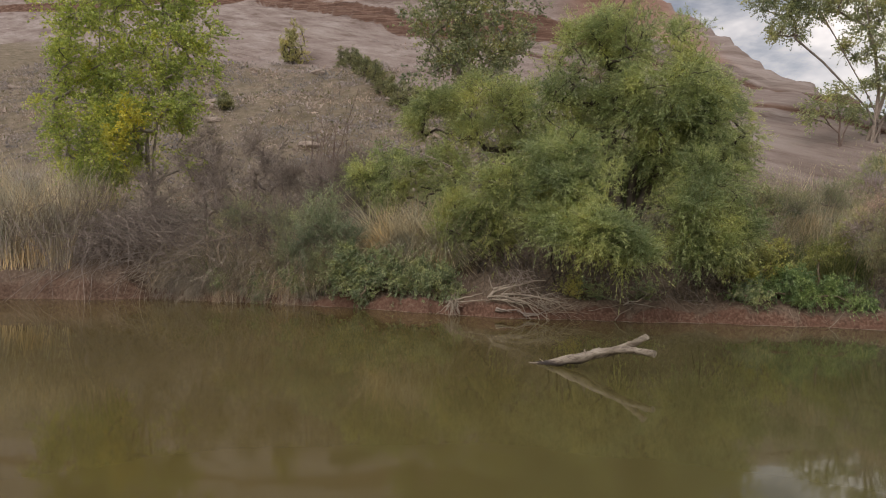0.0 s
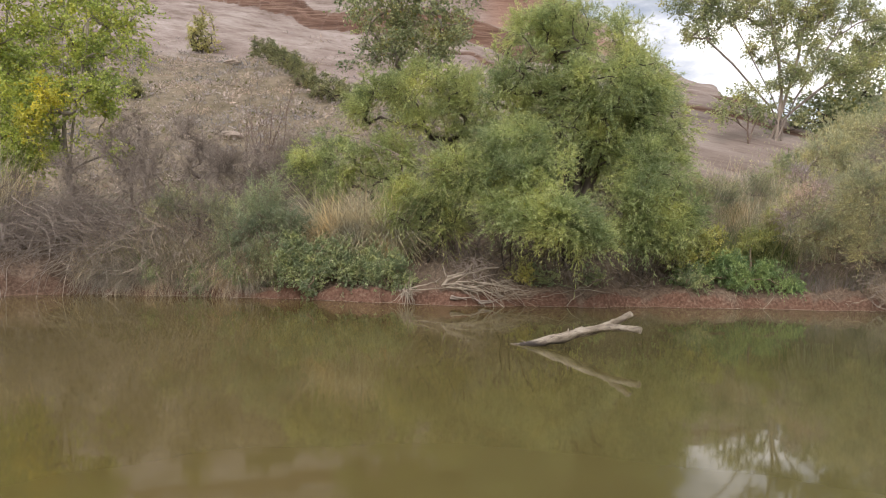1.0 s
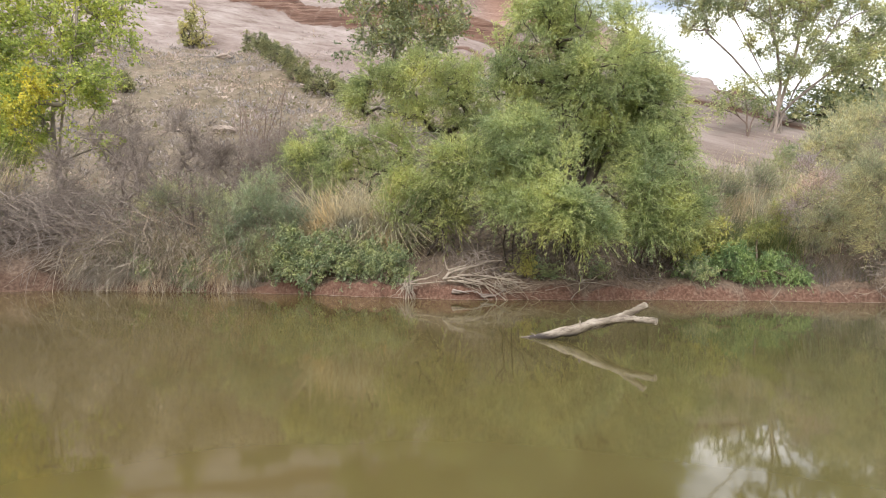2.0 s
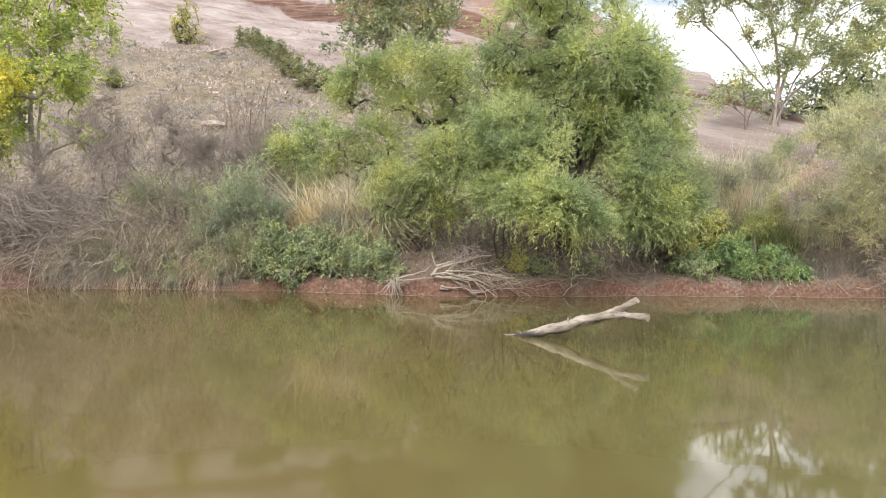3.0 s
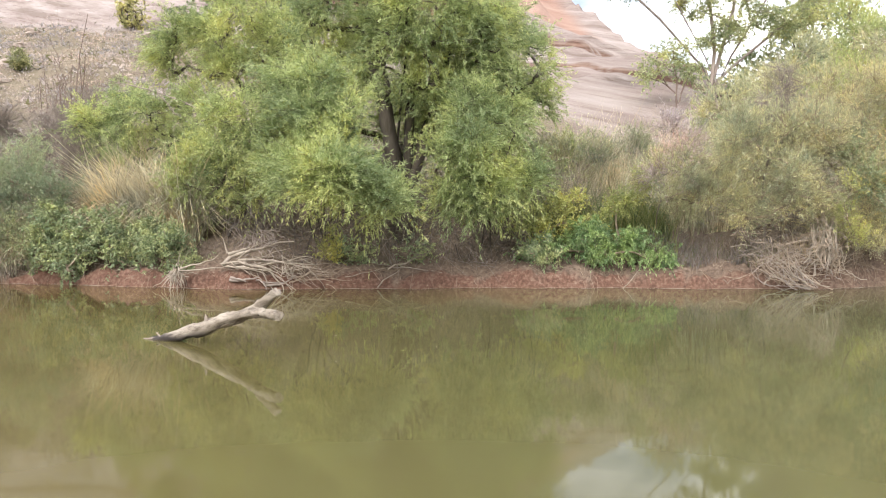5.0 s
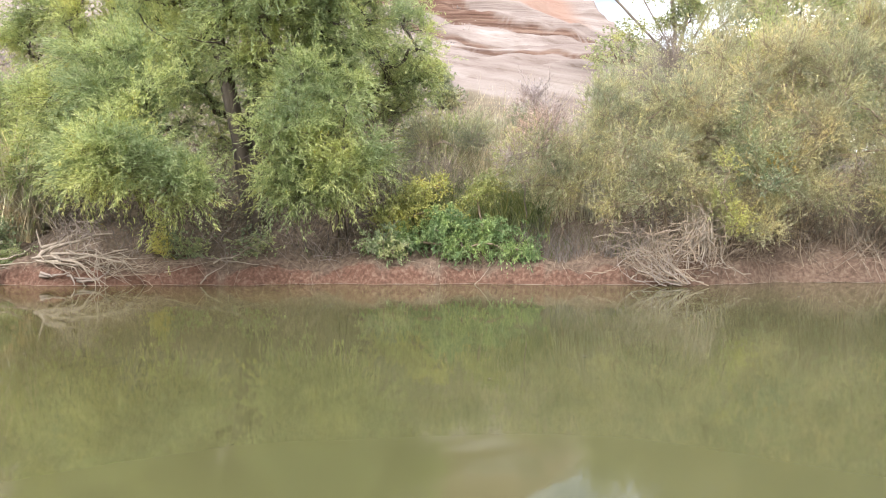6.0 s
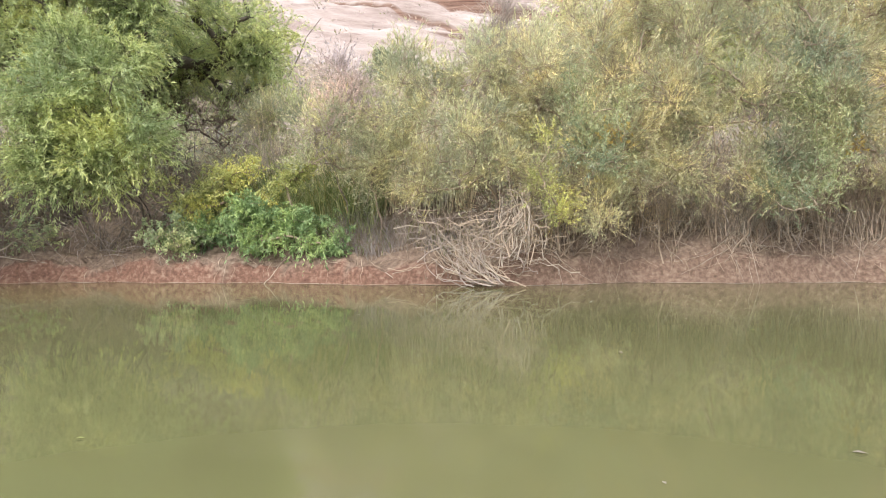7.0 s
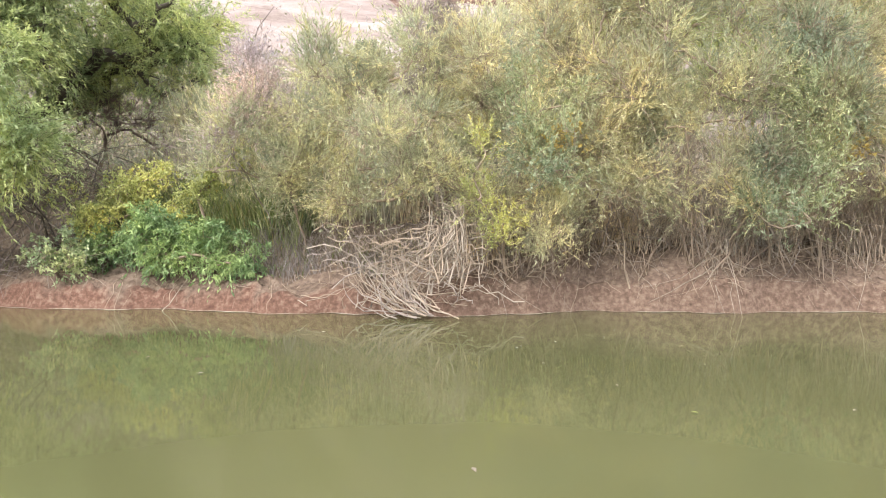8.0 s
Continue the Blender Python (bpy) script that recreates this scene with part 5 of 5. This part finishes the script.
brng = np.random.default_rng(31)
for i in range(34):
    fx, fy = brng.uniform(-46, -6), brng.uniform(31, 62)
    boulder("boulder", fx, fy, brng.uniform(0.2, 0.6), "pale sandstone boulder half buried in the scrub slope", 40 + i)
boulder("boulder", -19.8, 41.2, 0.8, "large pale sandstone boulder beside a small juniper", 90)
boulder("boulder", -21.2, 41.6, 0.7, "large pale sandstone boulder beside a small juniper", 91)


# ---- drift log in the river ----
def drift_log():
    """A forked bleached log that rises out of the water; its lower end is soaked dark."""
    rng = np.random.default_rng(3)
    o = np.array([3.0, 10.66, 0.0])
    ob = thing("drift_log", o, "bleached forked driftwood log rising out of the river", "log")

    def limb(name, pts, radii, lab=""):
        pts, radii = np.array(pts, float), np.array(radii, float)
        s = np.linspace(0, 1, 34)
        u = np.linspace(0, 1, len(pts))
        P = np.stack([np.interp(s, u, pts[:, i]) for i in range(3)], 1)
        for _ in range(2):
            P[1:-1] = (P[:-2] + 2 * P[1:-1] + P[2:]) / 4
        R = np.interp(s, u, radii)
        v, f = tube_batch(P[None], R[None], 14)
        v = v.reshape(34, 14, 3)
        a = np.arange(14) * 2 * np.pi / 14
        lump = 1 + 0.1 * np.sin(a * 3 + s[:, None] * 4) + 0.06 * np.sin(a * 5 - s[:, None] * 9) + rng.normal(size=(34, 14)) * 0.1 + 0.08 * np.sin(s[:, None] * 31 + a)
        for at, ang, amp in ((0.38, 1.2, 0.5), (0.5, 4.2, 0.4), (0.68, 2.2, 0.45), (0.8, 5.0, 0.6), (0.25, 3.0, 0.35)):
            lump += amp * np.exp(-((s[:, None] - at) / 0.022) ** 2) * np.exp(-((np.angle(np.exp(1j * (a - ang)))) / 0.5) ** 2)
        v = P[:, None] + (v - P[:, None]) * lump[..., None]
        v = v.reshape(-1, 3)
        ends = np.array([P[0], P[-1] + (P[-1] - P[-2]) * 0.15])
        n = len(v)
        v = np.concatenate([v, ends])
        i = np.arange(14)
        caps = np.concatenate([np.stack([i, np.full(14, n), (i + 1) % 14, (i + 1) % 14], 1)[:, [0, 1, 2, 2]],
                               np.stack([33 * 14 + i, 33 * 14 + (i + 1) % 14, np.full(14, n + 1), np.full(14, n + 1)], 1)])
        bm = bmesh.new()
        vs = [bm.verts.new(q - o) for q in v]
        for q in f:
            bm.faces.new([vs[k] for k in q]).smooth = True
        for q in caps:
            bm.faces.new([vs[k] for k in q[:3]]).smooth = False
        me = bpy.data.meshes.new(name)
        bm.to_mesh(me)
        bm.free()
        soaked = np.clip(1 - (v[:, 2] - 0.06 - 0.03 * np.sin(v[:, 0] * 9)) / 0.06, 0, 1)
        at_ = me.attributes.new("soaked", "FLOAT", "POINT")
        at_.data.foreach_set("value", soaked.astype(np.float32))
        part(name, me, M_DRIFT, ob, lab)
    limb("stem", [(2.6, 10.58, -0.12), (3.0, 10.38, -0.015), (3.35, 10.27, 0.06), (3.74, 10.12, 0.2), (4.05, 10.0, 0.3), (4.28, 9.9, 0.385), (4.45, 9.77, 0.5), (4.586, 9.666, 0.61)],
         [0.026, 0.036, 0.064, 0.075, 0.068, 0.056, 0.047, 0.045], "pale bleached stem, dark where soaked")
    limb("fork", [(4.12, 9.96, 0.325), (4.32, 9.78, 0.385), (4.5, 9.6, 0.395), (4.67, 9.43, 0.4)], [0.05, 0.05, 0.045, 0.047])
    st = np.array([[3.05, 10.36, 0.02], [3.1, 10.33, 0.03], [3.72, 10.05, 0.26]])
    w = unit(np.array([[-0.9, 0.3, 0.02], [-0.5, 0.2, 0.35], [0.1, -0.2, 0.9]]))
    for i, (ln, rr) in enumerate(((0.4, 0.012), (0.22, 0.01), (0.06, 0.022))):
        v, f = sticks(rng, st[i:i + 1], w[i:i + 1], np.array([ln]), np.array([rr]), 0.2, sides=6)
        part("snag", quick_mesh("snag", v - o, f, True), M_TWIG, ob, "dark broken snag")


drift_log()


# ---- root wad and branch pile ----
def pile(name, origin, label, specs, mats, seed, category="driftwood", piece="stick"):
    """A heap of separate dead sticks: (count, centre, spread, way, way spread, length, radius, material number, sag)."""
    rng = np.random.default_rng(seed)
    o = np.array(origin, float)
    ob = thing(name, o, label, category)
    for n, c, sp, way, ws, ln, rr, mi, sag in specs:
        for _ in range(n):
            st = (np.array(c) + rng.normal(size=3) * np.array(sp))[None]
            w = unit(np.array(way) + rng.normal(size=3) * ws)[None]
            v, f = sticks(rng, st, w, np.array([ln * rng.uniform(0.6, 1.25)]), np.array([rr * rng.uniform(0.6, 1.2)]), sag, k=7, sides=5)
            part(piece, quick_mesh(piece, v - o, f, True), mats[mi], ob)
    return ob


PILE_MATS = (M_TWIG_PALE, M_TWIG, M_TWIG_BROWN)
pile("root_wad", (1.6, 16.5, 0.2), "bleached root wad and drift branches stranded at the water edge", [
    (34, (0.62, 16.4, 0.36), (0.06, 0.05, 0.05), (0.05, -0.25, -0.55), 0.5, 0.42, 0.017, 0, 0.02),
    (3, (0.66, 16.4, 0.42), (0.05, 0.05, 0.03), (0.2, 0, 0.95), 0.12, 0.36, 0.014, 0, 0.0),
    (1, (0.68, 16.38, 0.4), (0, 0, 0), (0.9, 0.0, 0.22), 0.03, 1.0, 0.03, 0, 0.1),
    (1, (0.68, 16.36, 0.38), (0, 0, 0), (1.0, 0.0, 0.0), 0.03, 1.0, 0.02, 0, 0.0),
    (1, (1.5, 16.6, 0.46), (0, 0, 0), (0.62, 0.12, 0.62), 0.02, 1.05, 0.055, 0, 0.12),
    (1, (1.62, 16.62, 0.7), (0, 0, 0), (0.9, 0.1, 0.35), 0.02, 0.6, 0.04, 0, 0.0),
    (1, (1.6, 16.62, 0.72), (0, 0, 0), (-0.35, 0.0, 0.9), 0.02, 0.4, 0.025, 0, 0.0),
    (1, (2.2, 16.62, 0.9), (0, 0, 0), (0.15, 0.0, 0.8), 0.02, 0.3, 0.03, 0, 0.0),
    (60, (2.3, 16.75, 1.0), (0.2, 0.1, 0.1), (0.0, -0.3, 0.15), 0.9, 0.5, 0.01, 1, 0.1),
    (4, (1.5, 16.5, 0.5), (0.1, 0.05, 0.05), (1.0, 0.0, 0.05), 0.06, 1.7, 0.024, 0, 0.05),
    (3, (1.9, 16.5, 0.52), (0.2, 0.05, 0.04), (1.0, 0.0, 0.12), 0.08, 1.5, 0.028, 0, 0.32),
    (16, (2.3, 16.55, 0.62), (0.3, 0.08, 0.06), (0.8, -0.2, -0.3), 0.3, 0.95, 0.013, 0, 0.05),
    (40, (3.0, 16.55, 0.42), (0.25, 0.1, 0.09), (0.3, -0.3, -0.2), 0.7, 0.5, 0.011, 0, 0.05),
    (2, (1.75, 16.42, 0.24), (0.08, 0.03, 0.03), (0.9, -0.1, -0.2), 0.15, 0.4, 0.05, 1, 0.0),
    (3, (2.3, 16.4, 0.12), (0.2, 0.03, 0.03), (0.9, -0.1, 0.1), 0.3, 0.5, 0.04, 1, 0.0),
    (10, (3.3, 16.45, 0.2), (0.4, 0.08, 0.05), (1, -0.1, 0.05), 0.3, 1.1, 0.009, 2, 0.0)], PILE_MATS, 51)


def branch_fan():
    """Dead branches that tumble from the thicket and gather at one point at the water."""
    rng = np.random.default_rng(52)
    o = np.array([13.3, 17.1, 0.05])
    ob = thing("branch_pile", o, "chaotic heap of dead pale branches tumbling into the water", "driftwood")
    for i in range(210):
        if i < 40:
            a = np.array([rng.uniform(12.3, 13.6), rng.uniform(17.1, 17.5), rng.uniform(0.4, 1.2)])
            b = np.array([13.45 + rng.normal() * 0.16, 17.0 + rng.normal() * 0.06, 0.02 + abs(rng.normal()) * 0.08])
            rr, mi, bow = rng.uniform(0.006, 0.012), (0, 2, 1)[i % 3], rng.uniform(0.0, 0.6)
        elif i < 165:
            a = np.array([13.2 + rng.normal() * 0.38, rng.uniform(16.98, 17.35), rng.uniform(0.25, 1.1)])
            ang = rng.uniform(-0.5, 0.5) if i % 4 else rng.uniform(0.8, 2.3)
            b = a + np.array([math.cos(ang), rng.uniform(-0.15, 0.15), math.sin(ang) * 0.9]) * rng.uniform(0.3, 0.9) * (1 if i % 2 else -1)
            b[2] = max(b[2], 0.12)
            rr, mi, bow = rng.uniform(0.004, 0.01), (2, 1, 2, 0, 2)[i % 5], rng.uniform(-0.7, 0.7)
        else:
            a = np.array([rng.uniform(13.5, 14.0), rng.uniform(17.0, 17.4), rng.uniform(0.8, 1.65)])
            b = np.array([13.75 + rng.normal() * 0.2, 17.0 + rng.normal() * 0.08, rng.uniform(0.3, 0.9)])
            rr, mi, bow = rng.uniform(0.006, 0.013), (0, 0, 2)[i % 3], rng.uniform(-0.4, 0.2)
        s = np.linspace(0, 1, 8)[:, None]
        P = a + (b - a) * s + np.array([-bow, -0.1, -bow * 0.6]) * np.linalg.norm(b - a) * (s * (1 - s)) * 2
        P[1:-1] += rng.normal(size=(6, 3)) * 0.025
        P[:, 2] = np.maximum(P[:, 2], -0.02)
        v, f = tube_batch(P[None], (rr * (0.35 + 0.65 * s[:, 0]))[None], 5)
        part("stick", quick_mesh("stick", v - o, f, True), PILE_MATS[mi], ob)


branch_fan()
pile("fallen_stick", (5.2, 17.2, 0.2), "thin pale fallen branch lying on the bank", [
    (1, (4.65, 16.7, 0.03), (0, 0, 0), (0.55, 0.1, 0.85), 0.01, 0.5, 0.016, 0, 0.15), (1, (4.85, 16.8, 0.4), (0, 0, 0), (0.9, 0.4, 0.32), 0.01, 1.7, 0.016, 0, 0.12), (1, (4.0, 16.6, 0.25), (0, 0, 0), (0.97, 0.1, 0.12), 0.01, 1.5, 0.012, 0, 0.0), (1, (5.1, 16.85, 0.45), (0, 0, 0), (0.9, 0.05, -0.12), 0.01, 1.7, 0.011, 0, 0.0)], PILE_MATS, 53)
pile("fallen_stick", (9.7, 17.2, 0.05), "short pale stick standing in the water edge", [
    (1, (9.72, 17.2, 0.0), (0, 0, 0), (0.55, 0.1, 0.5), 0.02, 0.35, 0.012, 0, 0.0)], PILE_MATS, 54)
pile("fallen_stick", (-8.6, 17.9, 0.1), "grey dead branches sloping into the water", [
    (15, (-6.9, 17.75, 0.95), (0.45, 0.12, 0.15), (-0.9, -0.28, -0.5), 0.14, 1.7, 0.018, 0, 0.0)], PILE_MATS, 55)


pile("fallen_limb", (1.0, 18.6, 3.6), "pale bare limbs reaching out through the willow leaves", [
    (1, (2.4, 18.9, 3.5), (0, 0, 0), (-0.97, -0.05, 0.22), 0.02, 3.6, 0.045, 1, 0.05),
    (1, (2.2, 19.0, 3.9), (0, 0, 0), (-0.9, 0.0, 0.35), 0.02, 3.0, 0.03, 1, 0.1),
    (2, (0.8, 18.75, 3.85), (0.2, 0.05, 0.05), (-0.8, 0.1, 0.5), 0.15, 1.6, 0.018, 1, 0.1),
    (3, (0.0, 18.8, 4.0), (0.4, 0.05, 0.1), (-0.7, 0.0, 0.5), 0.2, 1.2, 0.012, 1, 0.1)], PILE_MATS, 56)
pile("bare_shrub", (-4.7, 21.6, 2.0), "leafless reddish grey shrub with thin upright branches", [
    (12, (-4.75, 21.6, 2.0), (0.22, 0.15, 0.05), (0.08, 0, 1), 0.2, 3.3, 0.034, 0, -0.04),
    (70, (-4.6, 21.6, 3.4), (0.45, 0.15, 0.7), (0.12, 0, 1), 0.28, 1.7, 0.014, 0, -0.05),
    (110, (-4.5, 21.6, 4.2), (0.5, 0.15, 0.7), (0.1, 0, 1), 0.4, 0.9, 0.009, 0, 0.0)], (M_TWIG_RED,), 58, "shrub", "branch")
pile("bare_shrub", (-6.4, 20.6, 1.6), "leafless shrub with dark branches arching over dead brush", [
    (9, (-6.3, 20.6, 1.6), (0.3, 0.15, 0.05), (-0.42, 0, 1), 0.14, 3.4, 0.024, 0, 0.12),
    (40, (-6.9, 20.6, 3.2), (0.5, 0.15, 0.5), (-0.45, 0, 0.9), 0.35, 1.2, 0.009, 0, 0.05)], (M_TWIG_DARK,), 59, "shrub", "branch")
pile("dead_snag", (7.0, 24.0, 3.0), "thin dead forked snag on the slope edge", [
    (1, (7.1, 24.0, 2.7), (0, 0, 0), (-0.12, 0, 1), 0.02, 2.9, 0.045, 0, 0.0), (1, (7.02, 24.0, 3.6), (0, 0, 0), (0.3, 0, 1), 0.02, 2.4, 0.035, 0, 0.0), (3, (6.95, 24.0, 4.6), (0.05, 0, 0.2), (-0.1, 0, 1), 0.4, 1.0, 0.016, 0, 0.0)], (M_TWIG_DARK,), 57, "snag", "branch")


def floating_leaves():
    rng = np.random.default_rng(77)
    n = 80
    x, y = rng.uniform(-8, 22, n), rng.uniform(9, 17, n)
    a = rng.uniform(0, 6.28, n)
    pos = np.stack([x, y, np.full(n, 0.006)], 1)
    lv = leaf_batch(pos, np.stack([np.cos(a), np.sin(a), np.zeros(n)], 1), np.tile([0, 0, 1.0], (n, 1)), rng.uniform(0.03, 0.07, n), rng.uniform(0.015, 0.03, n))
    lv[0][:, 2] = np.maximum(lv[0][:, 2], 0.004)
    tagged(part("floating_leaves", quick_mesh("floating_leaves", *lv), M_DRYGRASS), "scattered dry leaves floating on the river", "leaves", kind="stuff")


floating_leaves()
